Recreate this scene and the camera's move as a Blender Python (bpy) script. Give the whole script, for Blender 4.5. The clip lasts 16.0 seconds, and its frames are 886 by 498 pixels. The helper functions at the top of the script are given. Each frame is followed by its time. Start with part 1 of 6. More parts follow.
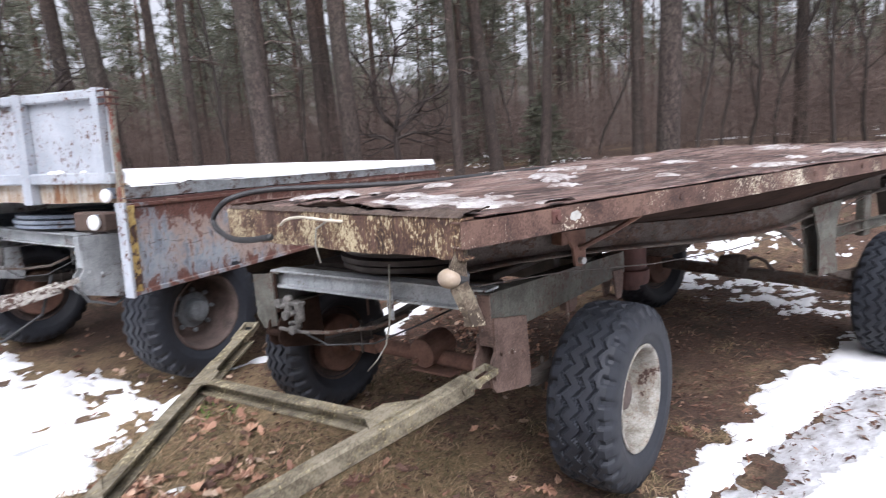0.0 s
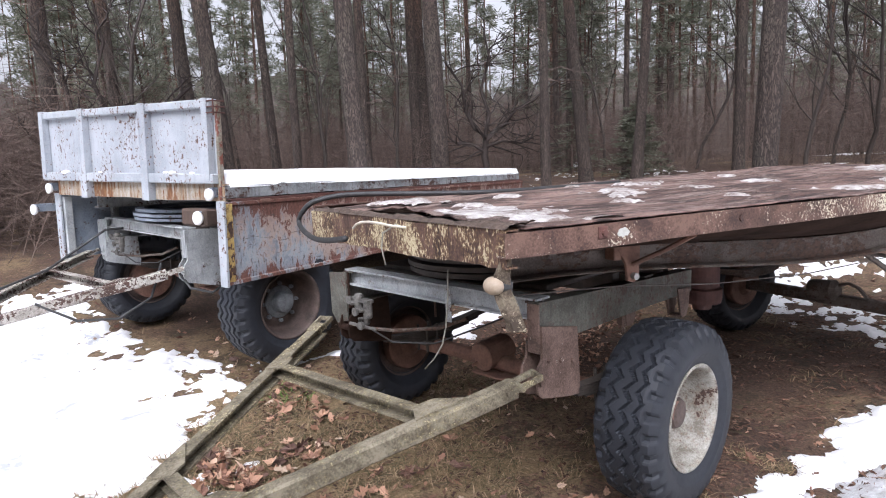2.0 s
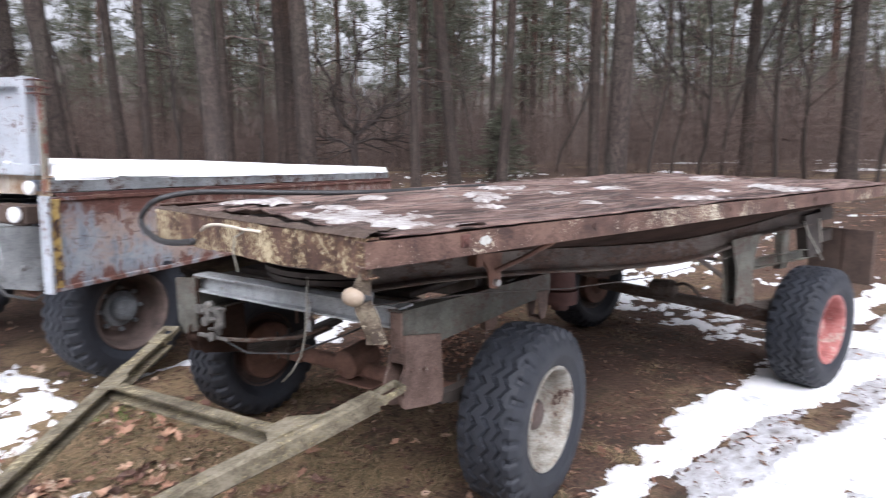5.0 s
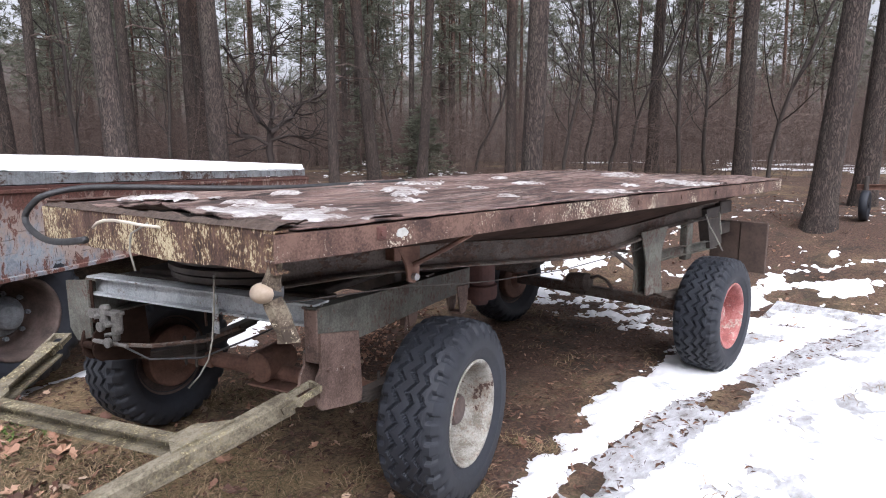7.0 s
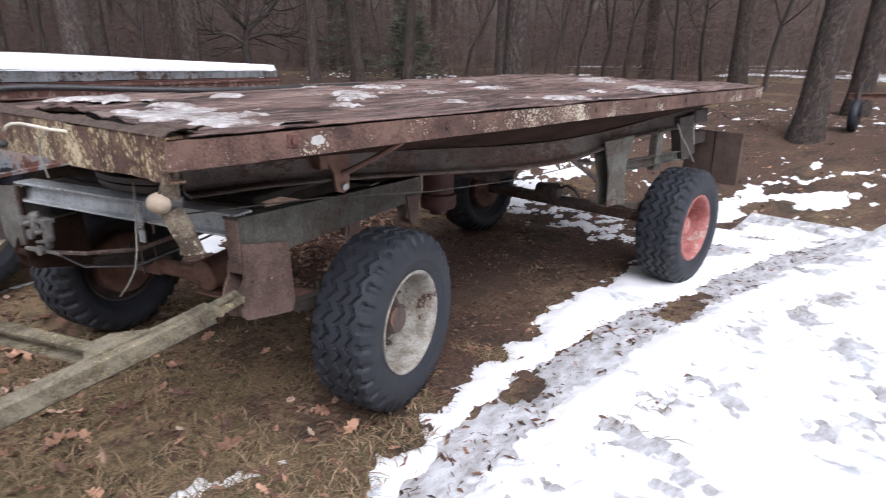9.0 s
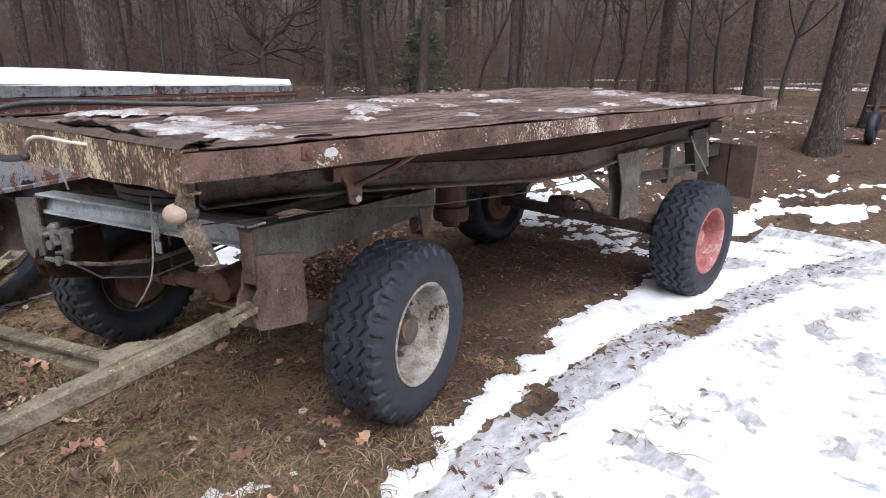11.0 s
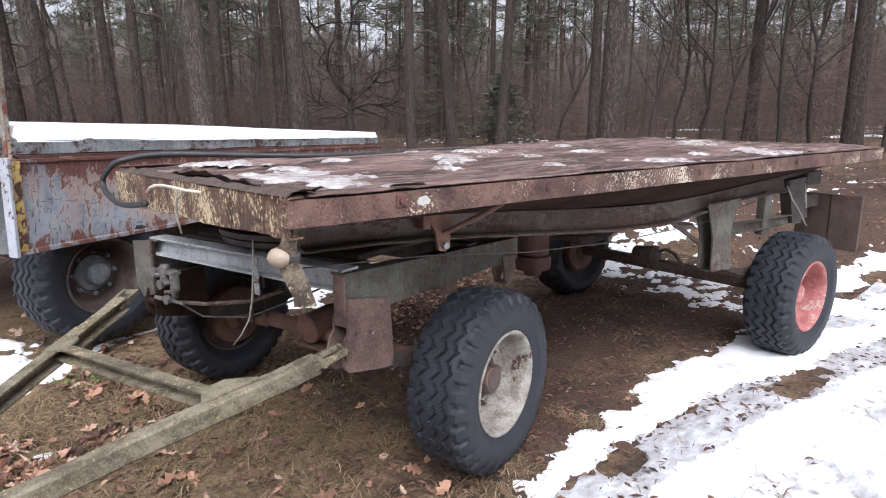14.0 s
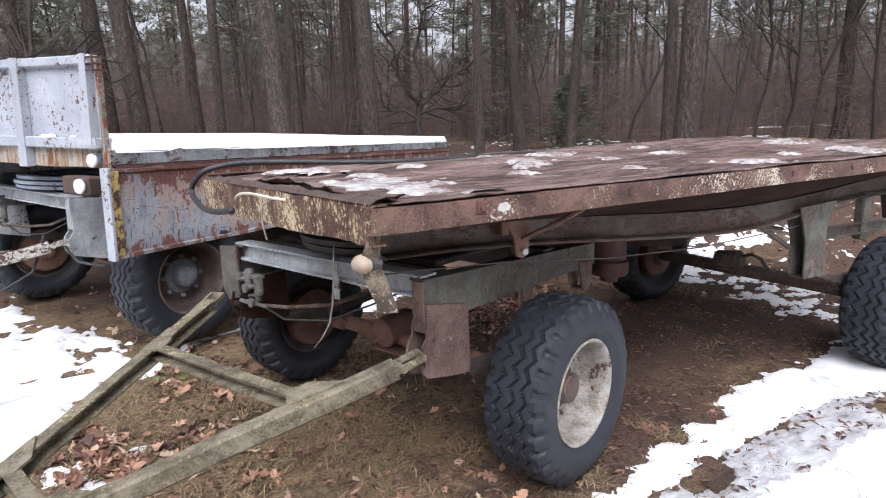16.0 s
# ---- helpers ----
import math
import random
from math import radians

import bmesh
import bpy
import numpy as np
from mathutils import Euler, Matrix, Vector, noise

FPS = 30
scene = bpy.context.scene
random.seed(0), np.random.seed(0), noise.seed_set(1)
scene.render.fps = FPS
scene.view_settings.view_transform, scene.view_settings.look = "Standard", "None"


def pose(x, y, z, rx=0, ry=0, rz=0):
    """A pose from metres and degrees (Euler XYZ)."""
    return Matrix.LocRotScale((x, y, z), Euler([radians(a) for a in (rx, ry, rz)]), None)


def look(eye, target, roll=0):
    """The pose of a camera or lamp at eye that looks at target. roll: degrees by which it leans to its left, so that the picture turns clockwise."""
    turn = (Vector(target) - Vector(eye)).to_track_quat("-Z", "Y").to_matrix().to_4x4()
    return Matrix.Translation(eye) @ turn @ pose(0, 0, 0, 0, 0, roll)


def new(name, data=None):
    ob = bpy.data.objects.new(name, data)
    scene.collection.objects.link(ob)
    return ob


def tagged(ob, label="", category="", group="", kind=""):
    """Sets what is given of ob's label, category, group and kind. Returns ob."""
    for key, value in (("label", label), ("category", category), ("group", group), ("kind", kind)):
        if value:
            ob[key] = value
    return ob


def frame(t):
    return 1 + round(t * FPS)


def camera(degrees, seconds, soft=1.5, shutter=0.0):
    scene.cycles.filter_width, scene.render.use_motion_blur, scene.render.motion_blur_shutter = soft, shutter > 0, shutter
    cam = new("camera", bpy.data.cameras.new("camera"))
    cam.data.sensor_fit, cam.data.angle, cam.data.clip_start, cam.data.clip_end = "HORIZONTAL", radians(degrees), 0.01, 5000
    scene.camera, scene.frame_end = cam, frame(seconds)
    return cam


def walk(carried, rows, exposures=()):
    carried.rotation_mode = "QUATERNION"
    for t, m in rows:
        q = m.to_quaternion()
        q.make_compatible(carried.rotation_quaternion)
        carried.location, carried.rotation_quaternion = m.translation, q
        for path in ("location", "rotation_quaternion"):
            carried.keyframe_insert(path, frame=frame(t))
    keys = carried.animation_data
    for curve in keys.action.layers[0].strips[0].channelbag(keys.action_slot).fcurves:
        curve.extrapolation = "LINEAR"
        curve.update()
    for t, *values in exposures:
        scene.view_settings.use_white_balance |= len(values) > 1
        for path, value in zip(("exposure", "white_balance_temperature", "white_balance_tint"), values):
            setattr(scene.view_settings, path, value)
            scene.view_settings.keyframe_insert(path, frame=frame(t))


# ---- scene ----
cam = camera(73.4, 16.0, soft=1.0, shutter=0.33)
PATH = [
    (0, (-1.088, -1.471, 1.684), (0.029, 0.156, 1.361), -4.2),
    (0.5, (-0.988, -1.642, 1.692), (-0.105, 0.112, 1.315), -4.7),
    (1, (-0.991, -1.678, 1.704), (0.011, 0.033, 1.447), -2.1),
    (1.5, (-1.015, -1.679, 1.704), (-0.016, 0.03, 1.418), -2.5),
    (2, (-1.044, -1.67, 1.704), (-0.182, 0.112, 1.42), -2.6),
    (2.5, (-1.043, -1.674, 1.705), (-0.19, 0.116, 1.441), -2.5),
    (3, (-1.014, -1.675, 1.709), (-0.035, 0.046, 1.423), -2.8),
    (3.5, (-1.002, -1.666, 1.735), (0.062, 0.019, 1.564), -2.9),
    (4, (-1.005, -1.645, 1.719), (0.001, 0.062, 1.45), -1.3),
    (4.5, (-0.987, -1.625, 1.741), (0.042, 0.067, 1.46), -1.4),
    (5, (-0.959, -1.601, 1.729), (0.266, -0.051, 1.422), -0.5),
    (5.2, (-0.948, -1.588, 1.722), (0.403, -0.142, 1.43), -0.4),
    (7.3, (-0.909, -1.569, 1.694), (0.512, -0.195, 1.388), -0.3),
    (7.5, (-0.904, -1.562, 1.695), (0.519, -0.189, 1.397), -0.5),
    (8, (-0.814, -1.598, 1.686), (0.608, -0.249, 1.287), -1.8),
    (8.5, (-0.702, -1.712, 1.693), (0.555, -0.294, 1.052), -3.0),
    (9, (-0.669, -1.721, 1.694), (0.705, -0.403, 1.081), 0.4),
    (9.2, (-0.663, -1.707, 1.695), (0.768, -0.454, 1.076), 1.2),
    (11.3, (-0.676, -1.738, 1.689), (0.642, -0.341, 1.131), -0.0),
    (11.5, (-0.683, -1.741, 1.685), (0.603, -0.31, 1.138), -0.1),
    (12, (-0.719, -1.707, 1.698), (0.364, -0.089, 1.24), -1.2),
    (12.5, (-0.755, -1.69, 1.7), (0.101, 0.072, 1.297), -2.6),
    (13, (-0.745, -1.677, 1.695), (0.203, 0.03, 1.262), -1.1),
    (13.5, (-0.735, -1.701, 1.695), (0.39, -0.1, 1.282), 0.5),
    (14, (-0.724, -1.714, 1.69), (0.467, -0.161, 1.279), -0.5),
    (14.5, (-0.717, -1.716, 1.698), (0.509, -0.185, 1.307), -1.0),
    (15, (-0.719, -1.703, 1.692), (0.481, -0.155, 1.292), -0.8),
    (15.5, (-0.743, -1.685, 1.698), (0.357, -0.064, 1.298), -1.3),
    (16, (-0.758, -1.671, 1.702), (0.254, 0.008, 1.304), -1.7),
]
walk(cam, [(t, look(eye, target, roll)) for t, eye, target, roll in PATH], [(0, 0.80, 6000, 16), (5.2, 0.80, 6000, 16), (7.3, 0.72, 6000, 16), (9, 0.50, 6000, 16), (11.5, 0.55, 6000, 16), (12, 0.72, 6000, 16), (12.5, 0.78, 6000, 16), (16, 0.75, 6000, 16)])

# ---------------------------------------------------------------- light
world = bpy.data.worlds.new("winter_sky")
scene.world = world
world.use_nodes = True
wn, wl = world.node_tree.nodes, world.node_tree.links
sky = wn.new("ShaderNodeTexSky")
sky.sky_type, sky.sun_disc = "NISHITA", False
sky.sun_elevation, sky.sun_rotation = radians(50), radians(210)
sky.air_density, sky.dust_density, sky.ozone_density = 1.0, 6.0, 1.0
grey = wn.new("ShaderNodeHueSaturation")
grey.inputs["Saturation"].default_value = 0.10
wl.new(sky.outputs[0], grey.inputs["Color"])
wl.new(grey.outputs[0], wn["Background"].inputs["Color"])
wn["Background"].inputs["Strength"].default_value = 0.15

sun_data = bpy.data.lights.new("sun", "SUN")
sun_data.energy, sun_data.angle, sun_data.color = 0.95, radians(60), (1.0, 0.985, 0.965)
sun = new("sun", sun_data)
sun.matrix_world = look((-8, -14, 19), (0, 0, 0))

# ---------------------------------------------------------------- materials


def mat(name, rough=0.8, metal=0.0):
    m = bpy.data.materials.new(name)
    m.use_nodes = True
    b = m.node_tree.nodes["Principled BSDF"]
    b.inputs["Roughness"].default_value, b.inputs["Metallic"].default_value = rough, metal
    return m, m.node_tree.nodes, m.node_tree.links, b


def rgb(c):
    return (c[0], c[1], c[2], 1.0)


def coords(n, l, kind="Object", scale=(1, 1, 1)):
    tc, mp = n.new("ShaderNodeTexCoord"), n.new("ShaderNodeMapping")
    mp.inputs["Scale"].default_value = scale
    l.new(tc.outputs[kind], mp.inputs["Vector"])
    return mp.outputs["Vector"]


def noise_of(n, l, vec, scale, detail=6.0, rough=0.6, dist=0.0):
    t = n.new("ShaderNodeTexNoise")
    t.inputs["Scale"].default_value, t.inputs["Detail"].default_value = scale, detail
    t.inputs["Roughness"].default_value, t.inputs["Distortion"].default_value = rough, dist
    l.new(vec, t.inputs["Vector"])
    return t.outputs["Fac"]


def ramp(n, l, fac, stops):
    r = n.new("ShaderNodeValToRGB")
    e = r.color_ramp.elements
    while len(e) < len(stops):
        e.new(0.5)
    for k, (p, c) in zip(e, stops):
        k.position, k.color = p, rgb(c) if len(c) == 3 else c
    l.new(fac, r.inputs["Fac"])
    return r.outputs["Color"]


def step(n, l, fac, lo, hi):
    r = n.new("ShaderNodeMapRange")
    r.interpolation_type = "SMOOTHSTEP"
    r.inputs["From Min"].default_value, r.inputs["From Max"].default_value = lo, hi
    l.new(fac, r.inputs["Value"])
    return r.outputs["Result"]


def mix(n, l, fac, a, b):
    m = n.new("ShaderNodeMix")
    m.data_type = "RGBA"
    if isinstance(fac, (int, float)):
        m.inputs[0].default_value = fac
    else:
        l.new(fac, m.inputs[0])
    for k, v in ((6, a), (7, b)):
        if isinstance(v, tuple):
            m.inputs[k].default_value = rgb(v)
        else:
            l.new(v, m.inputs[k])
    return m.outputs[2]


def calc(n, l, op, a, b):
    m = n.new("ShaderNodeMath")
    m.operation = op
    for k, v in enumerate((a, b)):
        if isinstance(v, (int, float)):
            m.inputs[k].default_value = v
        else:
            l.new(v, m.inputs[k])
    return m.outputs[0]


def bump(n, l, b, height, strength=0.4, dist=0.01):
    k = n.new("ShaderNodeBump")
    k.inputs["Strength"].default_value, k.inputs["Distance"].default_value = strength, dist
    l.new(height, k.inputs["Height"])
    l.new(k.outputs[0], b.inputs["Normal"])


def plain(name, a, c, scale=8.0, rough=0.8, metal=0.0, relief=0.3, dist=0.004, streak=(1, 1, 1)):
    m, n, l, b = mat(name, rough, metal)
    v = coords(n, l, "Object", streak)
    f, g = noise_of(n, l, v, scale, 8, 0.65), noise_of(n, l, v, scale * 7, 4)
    s = calc(n, l, "ADD", calc(n, l, "MULTIPLY", f, 0.7), calc(n, l, "MULTIPLY", g, 0.3))
    l.new(ramp(n, l, s, [(0.33, a), (0.66, c)]), b.inputs["Base Color"])
    bump(n, l, b, s, relief, dist)
    return m


def islands(name, stops, rough=0.8, scale=0.0, translucent=0.0):
    """Colour by loose piece, for leaves, twigs and needles."""
    m, n, l, b = mat(name, rough)
    g = n.new("ShaderNodeNewGeometry")
    col = ramp(n, l, g.outputs["Random Per Island"], stops)
    if scale:
        f = noise_of(n, l, coords(n, l, "Object"), scale, 4)
        col = mix(n, l, step(n, l, f, 0.3, 0.75), col, tuple(0.55 * x for x in stops[0][1]))
    l.new(col, b.inputs["Base Color"])
    if translucent:
        t, k = n.new("ShaderNodeBsdfTranslucent"), n.new("ShaderNodeMixShader")
        k.inputs[0].default_value = translucent
        l.new(col, t.inputs["Color"])
        l.new(b.outputs[0], k.inputs[1])
        l.new(t.outputs[0], k.inputs[2])
        l.new(k.outputs[0], n["Material Output"].inputs["Surface"])
    return m


def flecked(name, base, fleck, edge, cluster=2.2, flake=38.0, streak=(1, 1, 1), tight=1.0, rough=0.7, stain=None, stain_share=0.5, scale=6.0, runs=0.0, proud=0.4):
    """Steel in a ground colour, with sharp-edged flakes of another colour that gather in clusters."""
    m, n, l, b = mat(name, rough)
    v, w = coords(n, l, "Object", streak), coords(n, l)
    c, f = noise_of(n, l, w, cluster, 5, 0.6), noise_of(n, l, v, flake, 8, 0.70, 0.2)
    g, fine = noise_of(n, l, v, scale, 8, 0.68), noise_of(n, l, w, 110, 4, 0.7)
    tone = calc(n, l, "ADD", calc(n, l, "MULTIPLY", g, 0.62), calc(n, l, "MULTIPLY", fine, 0.38))
    col = ramp(n, l, tone, [(0.42, base[0]), (0.50, base[1]), (0.58, base[2])])
    if runs:
        r = noise_of(n, l, coords(n, l, "Object", (1, 1, 0.12)), 16, 7, 0.72)
        col = mix(n, l, calc(n, l, "MULTIPLY", step(n, l, r, 0.50, 0.66), runs), col, tuple(0.45 * k for k in base[0]))
    mask = calc(n, l, "ADD", f, calc(n, l, "MULTIPLY", calc(n, l, "SUBTRACT", c, 0.5), tight))
    on = step(n, l, mask, edge - 0.008, edge + 0.012)
    if stain:
        col = mix(n, l, calc(n, l, "MULTIPLY", step(n, l, mask, edge - 0.13, edge), stain_share), col, stain)
    fl = ramp(n, l, calc(n, l, "ADD", calc(n, l, "MULTIPLY", f, 0.3), calc(n, l, "MULTIPLY", noise_of(n, l, v, flake * 2.3, 4), 0.7)), [(0.38, fleck[0]), (0.58, fleck[1])])
    l.new(mix(n, l, on, col, fl), b.inputs["Base Color"])
    bump(n, l, b, calc(n, l, "ADD", calc(n, l, "MULTIPLY", on, proud), calc(n, l, "ADD", calc(n, l, "MULTIPLY", fine, 0.4), calc(n, l, "MULTIPLY", g, 0.5))), 0.6, 0.006)
    return m


def make_board_mat():
    """A lowered side: grey-blue paint worn to pinkish primer, red rust and dark scratches."""
    m, n, l, b = mat("worn_blue_side_board", 0.7)
    w, v, u = coords(n, l), coords(n, l, "Object", (1, 1, 0.55)), coords(n, l, "Object", (1.0, 1.0, 0.16))
    pos = n.new("ShaderNodeSeparateXYZ")
    l.new(w, pos.inputs[0])
    big, mid, fine, scr = noise_of(n, l, w, 1.9, 6, 0.62), noise_of(n, l, v, 13, 10, 0.76, 0.5), noise_of(n, l, w, 80, 4, 0.7), noise_of(n, l, u, 60, 7, 0.7)
    blue = ramp(n, l, mid, [(0.40, (0.22, 0.25, 0.29)), (0.50, (0.35, 0.39, 0.435)), (0.60, (0.44, 0.465, 0.495))])
    primer = ramp(n, l, mid, [(0.36, (0.30, 0.20, 0.17)), (0.52, (0.47, 0.38, 0.33)), (0.64, (0.56, 0.50, 0.45))])
    along = calc(n, l, "MULTIPLY", step(n, l, pos.outputs["X"], 0.1, 1.2), 0.17)
    col = mix(n, l, step(n, l, calc(n, l, "ADD", calc(n, l, "ADD", big, calc(n, l, "MULTIPLY", mid, 0.35)), along), 0.665, 0.79), blue, primer)
    iron = ramp(n, l, calc(n, l, "ADD", calc(n, l, "MULTIPLY", mid, 0.5), calc(n, l, "MULTIPLY", fine, 0.5)), [(0.38, (0.045, 0.022, 0.018)), (0.50, (0.135, 0.058, 0.044)), (0.62, (0.22, 0.10, 0.075))])
    high = calc(n, l, "MULTIPLY", step(n, l, pos.outputs["Z"], 1.08, 1.34), 0.10)
    low = calc(n, l, "MULTIPLY", step(n, l, calc(n, l, "SUBTRACT", 2.0, pos.outputs["Z"]), 1.08, 1.22), 0.08)
    rust = calc(n, l, "ADD", calc(n, l, "ADD", calc(n, l, "MULTIPLY", mid, 0.72), calc(n, l, "MULTIPLY", big, 0.22)), calc(n, l, "ADD", high, low))
    col = mix(n, l, calc(n, l, "MULTIPLY", step(n, l, rust, 0.44, 0.53), 0.3), col, (0.24, 0.13, 0.10))
    col = mix(n, l, step(n, l, rust, 0.522, 0.548), col, iron)
    col = mix(n, l, calc(n, l, "MULTIPLY", step(n, l, scr, 0.585, 0.62), 0.8), col, (0.055, 0.032, 0.027))
    across = noise_of(n, l, coords(n, l, "Object", (0.12, 0.12, 1.0)), 44, 6, 0.7)
    col = mix(n, l, calc(n, l, "MULTIPLY", step(n, l, across, 0.60, 0.635), 0.7), col, (0.085, 0.055, 0.047))
    col = mix(n, l, calc(n, l, "MULTIPLY", step(n, l, fine, 0.5, 0.7), 0.3), col, (0.12, 0.10, 0.09))
    l.new(col, b.inputs["Base Color"])
    bump(n, l, b, calc(n, l, "ADD", mid, calc(n, l, "MULTIPLY", fine, 0.4)), 0.5, 0.006)
    return m


IRON = ((0.040, 0.020, 0.015), (0.088, 0.046, 0.034), (0.155, 0.090, 0.066))
DARK_IRON = ((0.028, 0.017, 0.014), (0.085, 0.046, 0.034))


M_BLUE = flecked("pale_blue_chipped_paint", ((0.31, 0.335, 0.37), (0.38, 0.41, 0.45), (0.44, 0.47, 0.505)), ((0.035, 0.020, 0.016), (0.13, 0.065, 0.042)), 0.592, 3.2, 34, (1, 1, 0.75), 0.42, 0.6, (0.50, 0.47, 0.46), 0.25, 3.0, 0.25, -0.4)
M_BLUE_RUSTY = make_board_mat()
M_BLUE_FRONT = flecked("tan_rail_with_rust_runs", ((0.24, 0.15, 0.085), (0.38, 0.32, 0.25), (0.50, 0.48, 0.45)), ((0.10, 0.045, 0.025), (0.24, 0.11, 0.045)), 0.57, 3.0, 30, (1, 1, 0.16), 0.8, 0.75, (0.30, 0.20, 0.10), 0.4, 11.0, 0.6)
M_BLUE_RAIL = flecked("grey_blue_rail_paint", ((0.17, 0.18, 0.185), (0.26, 0.28, 0.29), (0.33, 0.35, 0.36)), DARK_IRON, 0.60, 2.4, 30, (0.6, 1, 0.8), 0.9, 0.7, (0.12, 0.085, 0.07), 0.5, 5.0, 0.5)
M_GREYBLUE = flecked("grey_blue_frame_paint", ((0.25, 0.265, 0.27), (0.36, 0.38, 0.388), (0.46, 0.48, 0.485)), DARK_IRON, 0.650, 2.5, 30, (1, 1, 0.8), 0.8, 0.65, (0.17, 0.14, 0.115), 0.45, 4.0, 0.4)
M_FRAME = flecked("weathered_grey_green_frame_paint", ((0.058, 0.055, 0.045), (0.098, 0.096, 0.080), (0.148, 0.147, 0.126)), DARK_IRON, 0.575, 2.2, 46, (1, 1, 0.85), 0.8, 0.75, (0.10, 0.075, 0.058), 0.6, 5.0, 0.4)
M_CHASSIS = flecked("brown_grey_chassis_paint", ((0.050, 0.037, 0.030), (0.090, 0.070, 0.058), (0.135, 0.112, 0.096)), ((0.028, 0.016, 0.012), (0.090, 0.050, 0.034)), 0.55, 2.0, 30, (0.5, 1, 1), 0.9, 0.8, None, 0.5, 5.0, 0.3)
M_RAIL = flecked("rust_brown_rail_with_pale_flakes", IRON, ((0.42, 0.36, 0.27), (0.66, 0.60, 0.47)), 0.668, 2.6, 100, (1, 1, 0.85), 1.15, 0.75, (0.17, 0.11, 0.08), 0.35, 7.0, 0.0)
M_FRONT = flecked("rust_rail_with_yellow_flakes", IRON, ((0.42, 0.33, 0.19), (0.66, 0.57, 0.38)), 0.578, 4.6, 78, (1, 1, 0.62), 0.8, 0.8, (0.25, 0.155, 0.075), 0.75, 9.0, 0.5)
M_PED = flecked("rust_brown_pedestal_steel", ((0.062, 0.038, 0.030), (0.118, 0.075, 0.059), (0.178, 0.118, 0.096)), ((0.22, 0.19, 0.16), (0.42, 0.39, 0.34)), 0.655, 4.0, 36, (1, 1, 1), 0.7, 0.8)
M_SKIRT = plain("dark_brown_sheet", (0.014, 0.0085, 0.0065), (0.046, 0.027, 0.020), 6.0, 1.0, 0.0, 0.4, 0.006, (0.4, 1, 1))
M_SKIRT.node_tree.nodes["Principled BSDF"].inputs["Specular IOR Level"].default_value = 0.08  # dull rust, sheen cut so it stays dark
M_POST = flecked("rust_post_with_yellow", ((0.15, 0.13, 0.10), (0.26, 0.23, 0.18), (0.36, 0.34, 0.30)), ((0.11, 0.035, 0.027), (0.22, 0.08, 0.055)), 0.51, 3.0, 34, (1, 1, 0.5), 1.0)
M_YELLOW = flecked("yellow_edge_paint", ((0.33, 0.22, 0.07), (0.46, 0.32, 0.10), (0.53, 0.40, 0.16)), DARK_IRON, 0.56, 4.0, 30, (1, 1, 0.6), 0.9, 0.7, (0.26, 0.15, 0.06), 0.5)
M_RUST = plain("brown_rust", (0.090, 0.050, 0.038), (0.245, 0.132, 0.094), 9.0, 0.85, 0.0, 0.5)
M_REDRUST = plain("red_brown_primer", (0.050, 0.021, 0.018), (0.125, 0.055, 0.044), 6.0, 0.75)
# inside the carriages this dark tone also stands for shade
M_DARK = plain("dark_steel", (0.028, 0.023, 0.021), (0.085, 0.069, 0.059), 12.0, 0.7)
M_LICHEN = flecked("lichen_covered_steel", ((0.058, 0.042, 0.030), (0.130, 0.102, 0.072), (0.215, 0.180, 0.130)), ((0.28, 0.24, 0.17), (0.42, 0.37, 0.27)), 0.61, 5.0, 52, (1, 1, 1), 0.6, 0.9, None, 0.5, 14.0, 0.3)
M_DRAWBAR = flecked("mossy_drawbar_paint", ((0.076, 0.063, 0.042), (0.146, 0.125, 0.085), (0.230, 0.202, 0.147)), ((0.28, 0.24, 0.15), (0.42, 0.37, 0.24)), 0.640, 3.5, 60, (1, 1, 1), 0.7, 0.85, (0.22, 0.175, 0.075), 0.45, 11.0, 0.0)
M_RIM_WHITE = flecked("off_white_rim_paint", ((0.15, 0.13, 0.105), (0.265, 0.25, 0.215), (0.37, 0.355, 0.32)), DARK_IRON, 0.645, 6.0, 30, (1, 1, 1), 0.7, 0.65, (0.24, 0.17, 0.12), 0.5, 9.0)
M_RIM_RED = flecked("faded_red_rim_paint", ((0.25, 0.085, 0.075), (0.37, 0.13, 0.12), (0.46, 0.20, 0.18)), ((0.20, 0.13, 0.10), (0.50, 0.36, 0.31)), 0.61, 6.0, 26, (1, 1, 1), 0.8, 0.6, None, 0.5, 9.0)
M_RIM_RUST = plain("rusty_rim", (0.036, 0.026, 0.022), (0.120, 0.086, 0.074), 10.0, 0.8)
M_RING = plain("brown_grey_turntable_steel", (0.030, 0.025, 0.022), (0.085, 0.070, 0.060), 10.0, 0.75)
M_FARBOARD = flecked("dark_grey_blue_board_paint", ((0.12, 0.14, 0.175), (0.17, 0.20, 0.245), (0.23, 0.26, 0.30)), DARK_IRON, 0.62, 2.5, 26, (1, 1, 0.8), 0.8)
M_CRUST = plain("dirt_and_needle_crust", (0.030, 0.021, 0.017), (0.14, 0.10, 0.078), 30.0, 0.95, 0.0, 0.9, 0.012)
M_HUB = plain("grey_hub", (0.10, 0.11, 0.12), (0.28, 0.30, 0.32), 14.0, 0.6, 0.2)
M_RUBBER = plain("old_tyre_rubber", (0.008, 0.0095, 0.0135), (0.021, 0.0245, 0.033), 6.0, 0.62, 0.0, 0.5, 0.004)
M_HOSE = plain("black_rubber_hose", (0.015, 0.015, 0.016), (0.05, 0.05, 0.052), 20.0, 0.55)
M_WIRE = plain("pale_old_wire", (0.20, 0.20, 0.17), (0.42, 0.40, 0.34), 40.0, 0.6)
